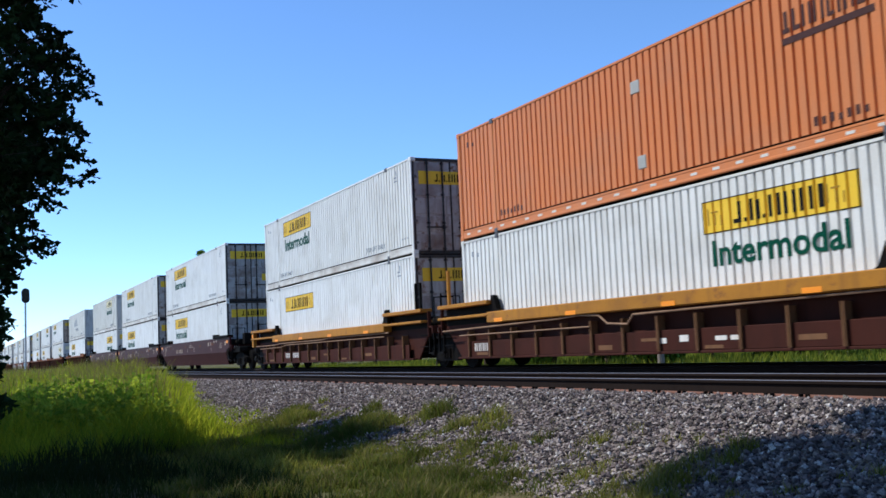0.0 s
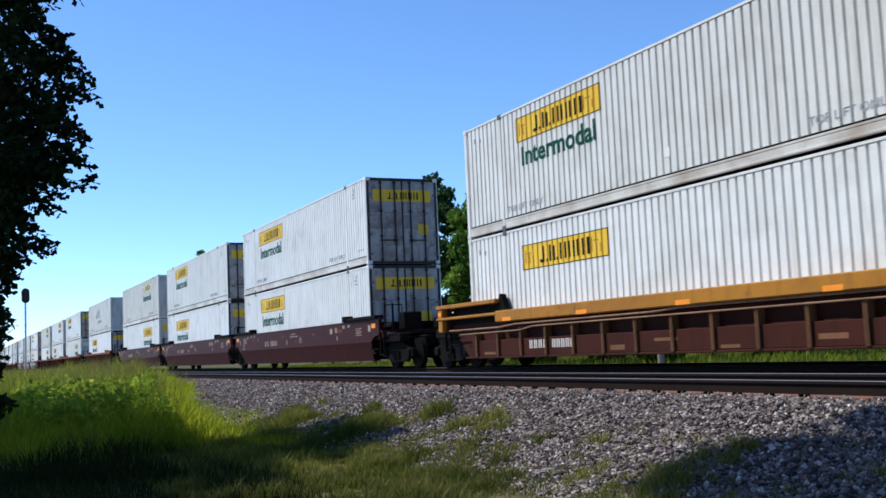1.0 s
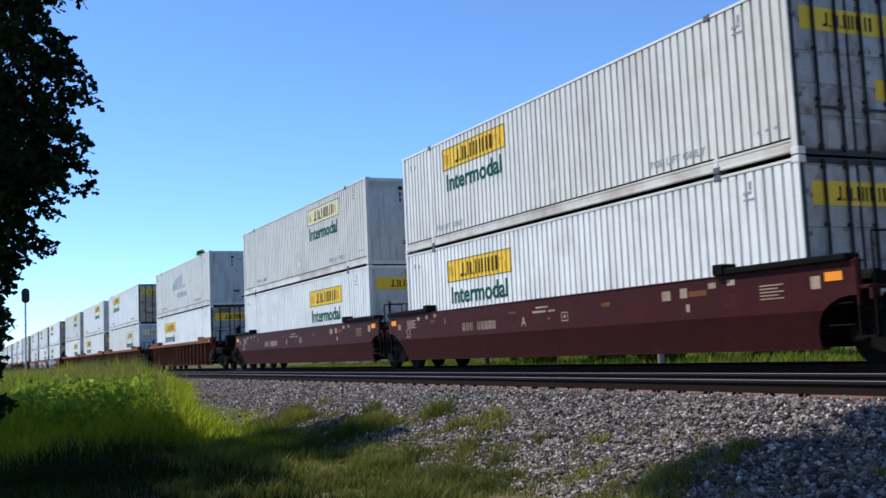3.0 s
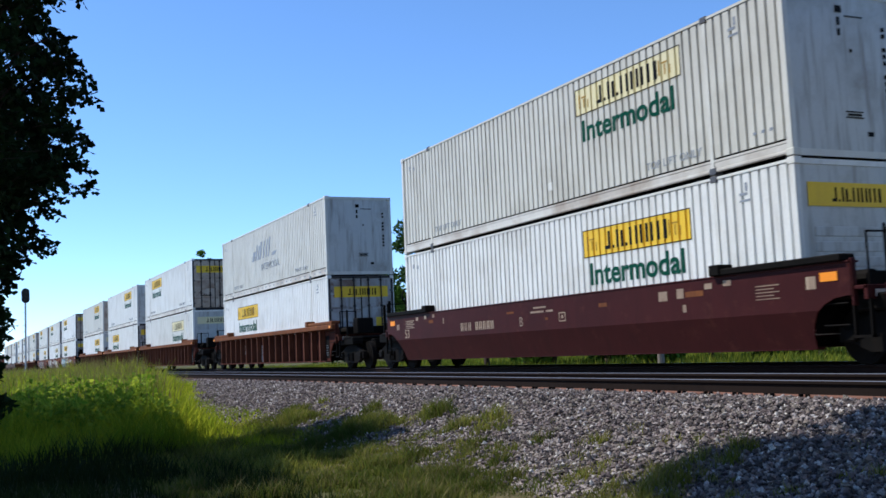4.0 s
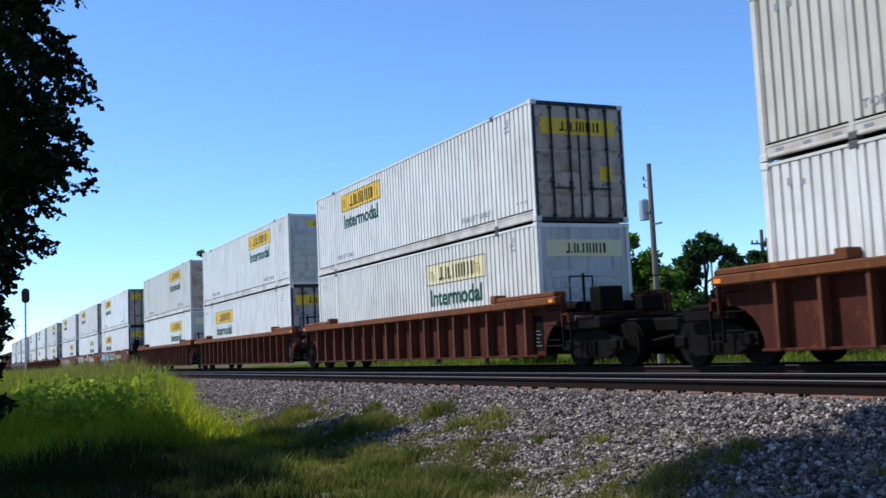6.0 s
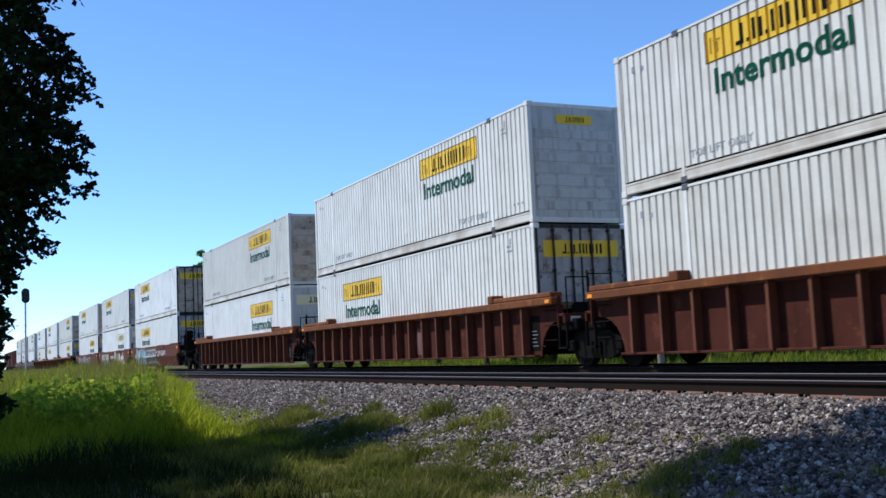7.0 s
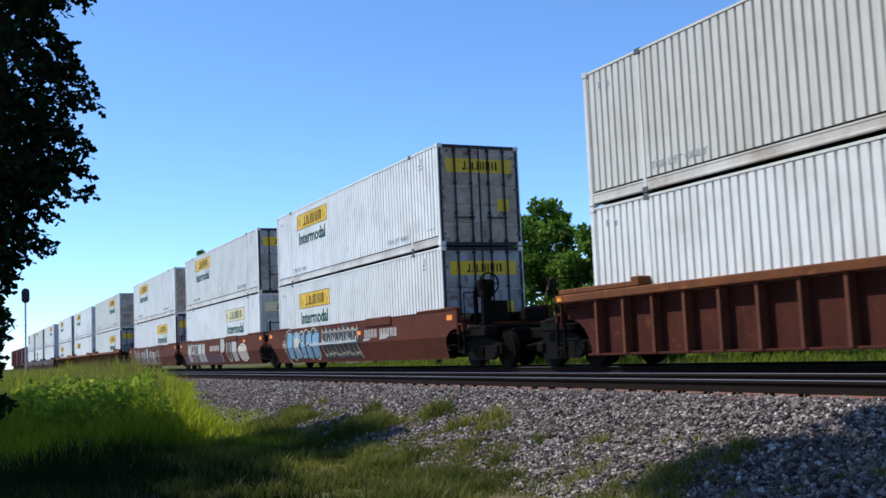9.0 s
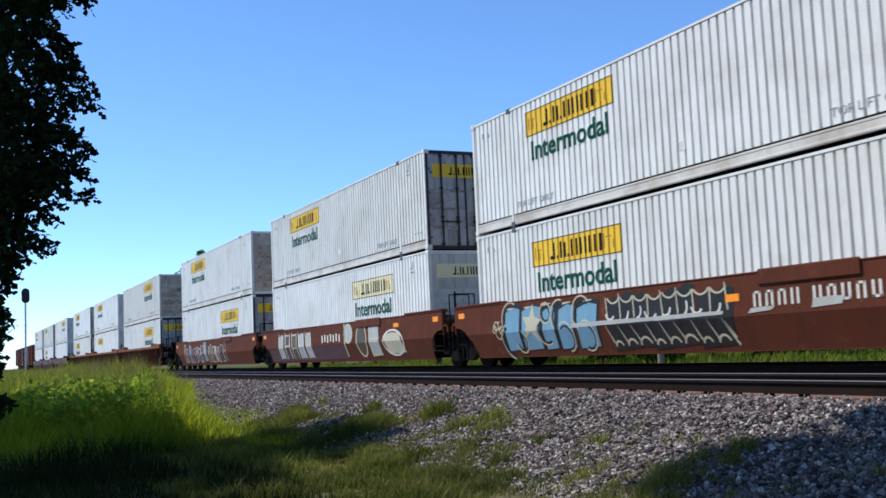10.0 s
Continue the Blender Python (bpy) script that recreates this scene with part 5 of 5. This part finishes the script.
def limb(bm, a, b, r0, r1, rng, bends=4):
    a, b = Vector(a), Vector(b)
    pts = [a.lerp(b, i / bends) + (Vector(rng.normal(size=3)) * (b - a).length * 0.035 if 0 < i < bends else Vector()) for i in range(bends + 1)]
    for i in range(bends):
        cyl(bm, pts[i], pts[i + 1], r0 + (r1 - r0) * i / bends, 8, r0 + (r1 - r0) * (i + 1) / bends)


def tree(x, y, height, crown_low, spread, leaf_size, count, material, label, seed, trunk_r=0.2, clumps=60, group="", lean=(0, 0), clump_r=1.0, profile=None):
    """Tapered trunk, limbs to the clumps, and an uneven crown with gaps."""
    rng = np.random.default_rng(seed)
    base = ground_z(x, y) - 0.05
    root = new("tree")
    root.location = (x, y, base)
    tagged(root, label, "tree", group)
    mid = (crown_low + height) / 2
    cs, rs = [], []
    while len(cs) < clumps:
        d = rng.normal(size=3)
        d /= np.linalg.norm(d)
        q = d * (0.45 + 0.55 * rng.random() ** 0.5)
        z = mid + q[2] * (height - crown_low) / 2
        taper = 1.0 - 0.35 * max(0.0, q[2])
        wob = 1 + 0.25 * noise.noise((d[0] * 2 + seed, d[1] * 2, d[2] * 2))
        if profile:
            z = crown_low + (height - crown_low) * rng.random()
            out = np.interp(z, *profile) * (0.25 + 0.75 * rng.random() ** 0.6) / (math.hypot(d[0], d[1]) + 1e-6)
            cs.append((d[0] * out + lean[0] * z, d[1] * out + lean[1] * z, z))
            rs.append(clump_r * (0.16 + 0.16 * rng.random()))
            continue
        cs.append((q[0] * spread * taper * wob + lean[0] * z, q[1] * spread * taper * wob + lean[1] * z, z))
        rs.append(spread * clump_r * (0.16 + 0.16 * rng.random()))
    bm = bmesh.new()
    top = (lean[0] * height * 0.8, lean[1] * height * 0.8, height * 0.82)
    limb(bm, (0, 0, -0.1), top, trunk_r, trunk_r * 0.25, rng, 7)
    for c in cs[::2]:
        z0 = max(height * 0.16, c[2] - 0.35 * spread - 0.3 * abs(c[0]))
        limb(bm, (lean[0] * z0, lean[1] * z0, z0), c, trunk_r * 0.28, trunk_r * 0.05, rng, 3)
    part("trunk", bm, BARK, root, smooth=True)
    part("crown", leaves_mesh("crown", cs, rs, count, leaf_size, material, rng), None, root)
    return root


SWAYING = []


def near_oak():
    """Oak whose twigs of lobed leaves droop outward; its two upper boughs sway apart from the still lower crown."""
    rng = np.random.default_rng(4)
    x0, y0 = -9.9, 0.0
    root = new("tree")
    root.location = (x0, y0, ground_z(x0, y0) - 0.05)
    tagged(root, "leafy oak tree, leaves coloured dark as seen backlit", "tree", "trees by the camera")
    heights, reach = (1.2, 1.6, 1.95, 2.14, 2.4, 2.63, 2.8, 2.92, 3.3, 3.6, 3.72, 3.9, 4.2, 4.36, 4.7, 5.2, 6.0, 6.8), (0.26, 0.36, 0.50, 0.34, 0.54, 0.86, 0.64, 1.10, 1.30, 1.14, 0.98, 1.21, 1.22, 0.95, 1.14, 1.10, 0.9, 0.3)
    bm = bmesh.new()
    limb(bm, (0, 0, -0.1), (0.05, -0.05, 5.9), 0.16, 0.12, rng, 7)
    limb(bm, (0.05, -0.05, 5.9), (0.3, 0.2, 12.6), 0.12, 0.03, rng, 7)
    # unseen upper crown, added above the view to shade the near ballast
    centres = []
    for k in range(70):
        d = rng.normal(size=3)
        d *= (0.4 + 0.6 * rng.random() ** 0.5) / np.linalg.norm(d)
        centres.append((1.0 + 4.1 * d[0], 0.2 + 3.7 * d[1], 11.2 + 3.1 * d[2]))
        if k % 2:
            limb(bm, (0.1, 0, 7.0 + 0.3 * (centres[-1][2] - 8)), centres[-1], 0.05, 0.012, rng, 3)
    part("trunk", bm, BARK, root, smooth=True)
    part("crown", leaves_mesh("crown", centres, [0.65 + 0.5 * rng.random() for _ in centres], 11000, 0.24, LEAF_SHADED, rng), None, root)
    spans = (("crown", 1.2, 2.82, 2.3), ("bough", 2.82, 3.68, 3.1), ("bough", 3.68, 6.8, 3.7))
    for which, (name, lo, hi, pivot) in enumerate(spans):
        leaves, twigs = [], bmesh.new()
        want = int(600 * (hi - lo) * (0.8 if which == 2 else 1.0))
        made = 0
        while made < want:
            z = lo + (hi - lo) * rng.random()
            a = rng.random() * math.tau
            r = np.interp(z, heights, reach) * (0.22 + 0.78 * rng.random() ** 0.55)
            tip = np.array((r * math.cos(a), r * math.sin(a), z))
            if noise.noise(Vector(tip * 2.6)) + 0.4 * noise.noise(Vector(tip * 6.0)) < (0.02 if which == 1 else -0.08):
                continue
            made += 1
            out = np.array((math.cos(a), math.sin(a), 0.0)) + rng.normal(size=3) * 0.35 + np.array((0, 0, 0.1))
            out /= np.linalg.norm(out)
            length = 0.16 + 0.2 * rng.random()
            foot = tip - out * length + np.array((0, 0, 0.05))
            if made % 5 == 0:
                limb(twigs, (0, 0, max(0.4, z - 0.45 * r - 0.1) - pivot), Vector(foot) - Vector((0, 0, pivot)), 0.016, 0.006, rng, 3)
            if made % 2 == 0:
                cyl(twigs, Vector(foot) - Vector((0, 0, pivot)), Vector(tip) - Vector((0, 0, pivot)), 0.005, 4, 0.002)
            for q in range(12):
                at = foot + (tip - foot) * (0.1 + 0.9 * q / 11) - np.array((0, 0, 0.06 * (q / 11) ** 2))
                leaves.append((at, out))
        p = np.array([e[0] for e in leaves]) - np.array((0, 0, pivot))
        out = np.array([e[1] for e in leaves])
        n = len(p)
        a = out * 0.7 + rng.normal(size=(n, 3)) * 0.65 + np.array((0, 0, -0.15))
        a /= np.linalg.norm(a, axis=1)[:, None]
        b = np.cross(a, rng.normal(size=(n, 3)))
        b /= np.linalg.norm(b, axis=1)[:, None]
        c = np.cross(a, b)
        s = (0.066 * (0.65 + 0.7 * rng.random(n)))[:, None]
        # stem, two lobes a side with a notch between, and a tip
        vs = np.stack([p, p + s * (0.38 * a + 0.36 * b + 0.1 * c), p + s * (0.55 * a + 0.14 * b), p + s * (0.92 * a + 0.40 * b + 0.08 * c), p + s * (1.35 * a - 0.08 * c), p + s * (0.92 * a - 0.40 * b + 0.08 * c), p + s * (0.55 * a - 0.14 * b), p + s * (0.38 * a - 0.36 * b + 0.1 * c)], 1)
        fs = np.array([(0, 1, 2), (0, 2, 6), (0, 6, 7), (2, 3, 4), (2, 4, 6), (6, 4, 5)])[None] + (np.arange(n) * 8)[:, None, None]
        me = bpy.data.meshes.new(name)
        me.from_pydata(vs.reshape(-1, 3), [], fs.reshape(-1, 3))
        me.materials.append(LEAF_SHADED)
        ob = part(name, me, None, root)
        ob.location = (0, 0, pivot)
        part("twig", twigs, BARK, ob)
        if which:
            SWAYING.append((ob, pivot, which))


def blades(name, xs, ys, zs, hs, ws, material, label, rng, bend=0.35, category="grass"):
    n = len(xs)
    a = rng.random(n) * math.tau
    dx, dy = np.cos(a), np.sin(a)
    b = rng.random(n) * math.tau
    lean = hs * bend * (0.3 + rng.random(n))
    lx, ly = np.cos(b) * lean + 0.12 * hs, np.sin(b) * lean
    P = np.stack([xs, ys, zs], 1)
    side = np.stack([dx * ws, dy * ws, 0 * ws], 1)
    up1 = np.stack([lx * 0.3, ly * 0.3, hs * 0.55], 1)
    up2 = np.stack([lx, ly, hs], 1)
    vs = np.stack([P - side, P + side, P + up1 + side * 0.7, P + up1 - side * 0.7, P + up2], 1)
    fs = np.array([(0, 1, 2), (0, 2, 3), (3, 2, 4)])[None] + (np.arange(n) * 5)[:, None, None]
    me = bpy.data.meshes.new(name)
    me.from_pydata(vs.reshape(-1, 3), [], fs.reshape(-1, 3))
    me.materials.append(material)
    return tagged(new(name, me), label, category, kind="stuff")


def soft(a, b, v):
    t = np.clip((v - a) / (b - a), 0, 1)
    return t * t * (3 - 2 * t)


def mat_noise(x, y, f, seed):
    return np.array([noise.noise((a * f, b * f, seed)) for a, b in zip(x, y)])


def top_z(x, y):
    return np.array([max(ground_z(a, b), ballast_z(b)) for a, b in zip(x, y)])


def build_weeds():
    rng = np.random.default_rng(11)
    n = 95000
    x = -9.0 - 62.0 * rng.random(n) ** 1.25
    y = -0.6 + 8.2 * rng.random(n)
    far = -x
    lim = np.clip(3.0 + 0.165 * (far - 14), 3.0, 6.9) + 0.5 * mat_noise(x, y, 0.35, 2.0)
    tall = soft(lim + 0.9, lim - 0.9, y) * soft(11, 24, far)
    clump = 0.75 + 0.5 * mat_noise(x, y, 0.9, 5.0)
    h = (0.26 + 1.05 * tall) * clump * (0.7 + 0.5 * rng.random(n))
    edge = 5.9 + 0.5 * soft(14, 20, far) + 0.6 * mat_noise(x, y, 0.6, 9.0) + np.clip((far - 26) * 0.07, 0, 1.1)
    h = h * np.maximum(0.25 + 0.75 * soft(edge, edge - 2.0, y), soft(27, 36, far))
    keep = (y < edge) & (h > 0.08)
    x, y, h, far = x[keep], y[keep], h[keep], far[keep]
    w = 0.004 + 0.00034 * far
    # tall meadow grass further off; low grass whose colour holds the trees' shade
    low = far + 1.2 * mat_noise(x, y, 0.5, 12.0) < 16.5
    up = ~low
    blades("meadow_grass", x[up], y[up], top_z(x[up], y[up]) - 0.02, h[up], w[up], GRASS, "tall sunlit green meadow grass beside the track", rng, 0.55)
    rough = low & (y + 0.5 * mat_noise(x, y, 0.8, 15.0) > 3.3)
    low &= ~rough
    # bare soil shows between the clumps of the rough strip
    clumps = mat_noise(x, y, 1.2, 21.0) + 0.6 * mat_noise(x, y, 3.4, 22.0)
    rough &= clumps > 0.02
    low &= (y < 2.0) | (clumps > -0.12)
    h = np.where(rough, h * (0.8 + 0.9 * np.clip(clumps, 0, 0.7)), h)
    blades("low_grass", x[low], y[low], top_z(x[low], y[low]) - 0.02, h[low], w[low], SHADED_GRASS, "grass under the trees, coloured dark for their shade", rng, 0.5)
    blades("rough_grass", x[rough], y[rough], top_z(x[rough], y[rough]) - 0.02, h[rough], w[rough], PATCHY_GRASS, "rough yellow-green grass between lawn and ballast", rng, 0.55)
    # dry seed stalks standing out of the weeds
    n = 5000
    x = -20 - 45 * rng.random(n)
    y = 0.5 + 6.6 * rng.random(n)
    lim = np.clip(3.2 + 0.125 * (-x - 14), 3.0, 7.0)
    k = y < lim
    x, y = x[k], y[k]
    blades("seed_grass", x, y, top_z(x, y), 1.15 + 0.45 * rng.random(len(x)), 0.003 + 0.0003 * -x, TAN_GRASS, "dry tan seed stalks among green weeds", rng, 0.2)
    # broad leaves low in the weeds
    n = 620
    cx, cy = -18.5 - 36 * rng.random(n) ** 1.2, -0.3 + 5.6 * rng.random(n)
    lim = np.clip(2.8 + 0.12 * (-cx - 14), 2.6, 6.0)
    k = cy < lim
    cx, cy = cx[k], cy[k]
    cz = top_z(cx, cy) + 0.45 + 0.55 * rng.random(len(cx))
    me = leaves_mesh("weed_leaves", np.stack([cx, cy, cz], 1), np.full(len(cx), 0.32) * (0.6 + 0.8 * rng.random(len(cx))), 34000, 0.085, WEED_LEAF, rng)
    tagged(new("weed_leaves", me), "broad-leaved green weeds among tall grass", "weeds", kind="stuff")


def build_tufts():
    """Thin grass that creeps over the foot of the ballast."""
    rng = np.random.default_rng(17)
    n = 125000
    x = -4.5 - 17.0 * rng.random(n)
    y = 2.0 + 4.9 * rng.random(n)
    m = mat_noise(x, y, 1.1, 3.0) + 0.6 * mat_noise(x, y, 3.1, 4.0)
    lim = 5.45 + np.clip((-x - 6) * 0.05, -0.2, 0.5)
    fine = mat_noise(x, y, 5.5, 6.0)
    keep = (m + 0.7 * fine + 0.35 * (rng.random(n) - 0.5)) > -0.20 + soft(lim - 0.5, lim + 1.0, y) * 0.62 - soft(4.2, 2.6, y) * 0.6 - 0.12 * soft(10, 18, -x)
    x, y, m = x[keep], y[keep], m[keep]
    h = (0.07 + 0.22 * np.clip(m, 0, 0.8)) * (0.5 + 0.9 * rng.random(len(x)))
    blades("short_grass", x, y, top_z(x, y) - 0.01, h * (0.75 + 0.3 * soft(9, 16, -x)), 0.0045 + 0.0003 * -x, PATCHY_GRASS, "short patchy grass at the foot of the ballast", rng, 0.6)
    k = rng.random(len(x)) < 0.28
    blades("dry_grass", x[k], y[k], top_z(x[k], y[k]) - 0.01, h[k] * 1.1, np.full(k.sum(), 0.005), TAN_GRASS, "dry tan blades between green grass", rng, 0.7)


def build_far_grass():
    rng = np.random.default_rng(23)
    n = 60000
    x = -120 + 124 * rng.random(n)
    y = 16.9 + 42 * rng.random(n) ** 2.2
    h = (0.55 + 0.45 * mat_noise(x, y, 0.25, 8.0)) * (0.7 + 0.6 * rng.random(n))
    h = 0.8 * h * soft(16.5, 19.0, y) + 0.12
    blades("verge_grass", x, y, top_z(x, y) - 0.02, h, 0.02 + 0.0009 * (y - 10), VERGE_GRASS, "sunlit green grass verge beyond the tracks", rng, 0.4)


def build_lawn():
    """Grass round the place where the camera stands."""
    rng = np.random.default_rng(29)
    n = 34000
    x = -9 + 19 * rng.random(n)
    y = -8 + 11.5 * rng.random(n)
    keep = (np.hypot(x, y) > 0.7) & ((x > -8.5) | (y < -0.6))
    x, y = x[keep], y[keep]
    h = 0.10 + 0.16 * rng.random(len(x))
    blades("lawn_grass", x, y, top_z(x, y) - 0.02, h, np.full(len(x), 0.006), SHADED_GRASS, "low grass under the trees, coloured dark for their shade", rng, 0.6)


build_weeds()
build_lawn()
build_tufts()
build_far_grass()

# the tree that frames the view, and unseen trees added to shade the grass
near_oak()
tree(-9.6, 0.03, 2.7, 0.5, 0.42, 0.05, 9000, LEAF_SHADED, "leafy sapling under a taller oak, leaves coloured as shaded", 7, 0.05, 40, "trees by the camera")
# added out of view: some cast the grass shadow, the others cut skylight
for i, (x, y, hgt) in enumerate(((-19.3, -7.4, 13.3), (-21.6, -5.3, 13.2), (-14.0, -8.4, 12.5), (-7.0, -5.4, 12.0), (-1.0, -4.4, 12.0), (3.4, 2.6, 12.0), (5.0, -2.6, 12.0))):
    tree(x, y, hgt, 6.6, 3.8, 0.36, 20000, LEAF_SHADED, "tall leafy tree added out of view to block light", 30 + i, 0.25, 70, "trees by the camera")
# trees beyond the tracks
for i, (x, y, hgt, low, spread, mat, label) in enumerate((
        (-66.2, 30.5, 13.7, 2.0, 2.7, LEAF_BLUE, "tall dark green tree beyond the tracks"),
        (-61.6, 32, 12.2, 1.2, 2.6, LEAF, "tall sunlit green tree beyond the tracks"),
        (-56.6, 32, 9.6, 0.8, 2.7, LEAF, "sunlit green tree beyond the tracks"),
        (-51.8, 31, 9.9, 0.6, 2.9, LEAF, "broad sunlit green tree beyond the tracks"),
        (-47.4, 32, 8.4, 0.4, 2.3, LEAF, "low sunlit green tree beyond the tracks"),
        (-44.6, 33, 6.0, 0.3, 1.9, LEAF, "bushy green tree beyond the tracks"),
        (-53.6, 44, 8.7, 0.5, 2.6, LEAF_BLUE, "round dark green tree in the distance"),
        (-50.6, 46, 7.0, 0.4, 1.6, LEAF_BLUE, "small dark tree in the distance"),
        (-44.2, 44, 9.1, 0.8, 2.6, LEAF_BLUE, "open dark green tree in the distance"),
        (-46.8, 45, 6.6, 0.4, 1.8, LEAF_BLUE, "small bushy tree in the distance"),
        (-40.6, 46, 6.8, 0.4, 1.9, LEAF, "small green tree in the distance"),
        (-145.0, 31, 16.8, 4.0, 3.2, LEAF, "tall tree rising behind the far cars"),
        (-92.0, 36, 9.0, 1.0, 4.0, LEAF, "broad green tree beyond the tracks"),
        (-110.0, 38, 9.0, 1.0, 4.2, LEAF_BLUE, "broad dark tree beyond the tracks"))):
    tree(x, y, hgt, low, spread, 0.25, 12000, mat, label, 60 + i, 0.2, 60, "trees beyond the tracks")

# ---- trackside signal and utility poles ----
POLE_WOOD = painted("grey_pole_wood", (0.20, 0.17, 0.14), (0.10, 0.08, 0.07), 0.7, rough=0.9, streak=(3, 3, 0.15))
GALV = painted("galvanised_steel", (0.42, 0.43, 0.44), (0.3, 0.3, 0.3), 0.5, rough=0.45, metal=0.6)


def railway_signal():
    root = new("railway_signal")
    root.location = (-104.0, 6.05, ground_z(-104, 6.05))
    tagged(root, "slim grey mast signal with black oval backboard", "railway signal")
    bm = bmesh.new()
    cyl(bm, (0, 0, 0), (0, 0, 8.5), 0.09, 10)
    part("mast", bm, GALV, root)
    bm = bmesh.new()
    n = 20
    ring = [(0.36 * math.cos(a * math.tau / n), 7.95 + (0.36 * math.sin(a * math.tau / n) + (0.33 if math.sin(a * math.tau / n) > 0 else -0.33))) for a in range(n)]
    lo = [bm.verts.new((0.12, y, z)) for y, z in ring]
    hi = [bm.verts.new((0.17, y, z)) for y, z in ring]
    for i in range(n):
        bm.faces.new((lo[i], lo[(i + 1) % n], hi[(i + 1) % n], hi[i]))
    bm.faces.new(lo[::-1])
    bm.faces.new(hi)
    part("backboard", bm, BLACK_SPRAY, root, "black oval backboard")
    for z in (7.6, 7.95, 8.3):
        bm = bmesh.new()
        cyl(bm, (0.17, 0, z), (0.5, 0, z), 0.13, 12)
        part("lamp_hood", bm, BLACK_SPRAY, root)
    for i in range(10):
        bm = bmesh.new()
        cyl(bm, (0.0, -0.28, 1.0 + i * 0.6), (0.0, 0.0, 1.0 + i * 0.6), 0.02, 6)
        part("step", bm, GALV, root)
    bm = bmesh.new()
    box(bm, -0.3, 0.3, -0.3, 0.3, -0.1, 0.25, bevel=0.03)
    part("foundation", bm, STEEL, root)


def utility_pole(x, y, height, with_can):
    root = new("utility_pole")
    root.location = (x, y, ground_z(x, y))
    tagged(root, "grey wooden utility pole with transformer" if with_can else "grey wooden utility pole with crossarm", "utility pole", "utility poles")
    bm = bmesh.new()
    cyl(bm, (0, 0, -0.2), (0, 0, height), 0.17, 12, 0.11)
    part("pole", bm, POLE_WOOD, root)
    if not with_can:
        bm = bmesh.new()
        box(bm, -0.06, 0.06, -0.9, 0.9, height - 0.95, height - 0.84)
        part("crossarm", bm, POLE_WOOD, root)
    for dx, dy, up in [(0, q, 0.0) for q in (-0.8, -0.4, 0.4, 0.8)] if not with_can else [(-0.32, -0.12, 0.1), (-0.30, -0.12, -0.25)]:
        bm = bmesh.new()
        cyl(bm, (dx, dy, height - 0.84 + up), (dx, dy, height - 0.68 + up), 0.05, 8)
        if with_can:
            cyl(bm, (dx, dy, height - 0.84 + up), (0, 0, height - 0.95 + up), 0.025, 6)
        part("insulator", bm, STEEL, root)
    if with_can:
        bm = bmesh.new()
        cyl(bm, (-0.42, -0.12, height - 2.7), (-0.42, -0.12, height - 1.75), 0.24, 14)
        cyl(bm, (-0.42, -0.12, height - 1.75), (-0.42, -0.12, height - 1.66), 0.24, 14, 0.12)
        part("transformer", bm, GALV, root, "grey transformer can")
        bm = bmesh.new()
        box(bm, -0.3, 0.05, -0.16, -0.06, height - 2.4, height - 2.3)
        box(bm, 0.05, 0.7, -0.05, 0.05, height - 3.0, height - 2.92)
        part("bracket", bm, STEEL, root)


railway_signal()
utility_pole(-40.7, 30.4, 10.0, True)
utility_pole(-51.0, 46.5, 8.2, False)

build_stones()
build_ties(track_near, True)
build_ties(track_train, False)
motions()
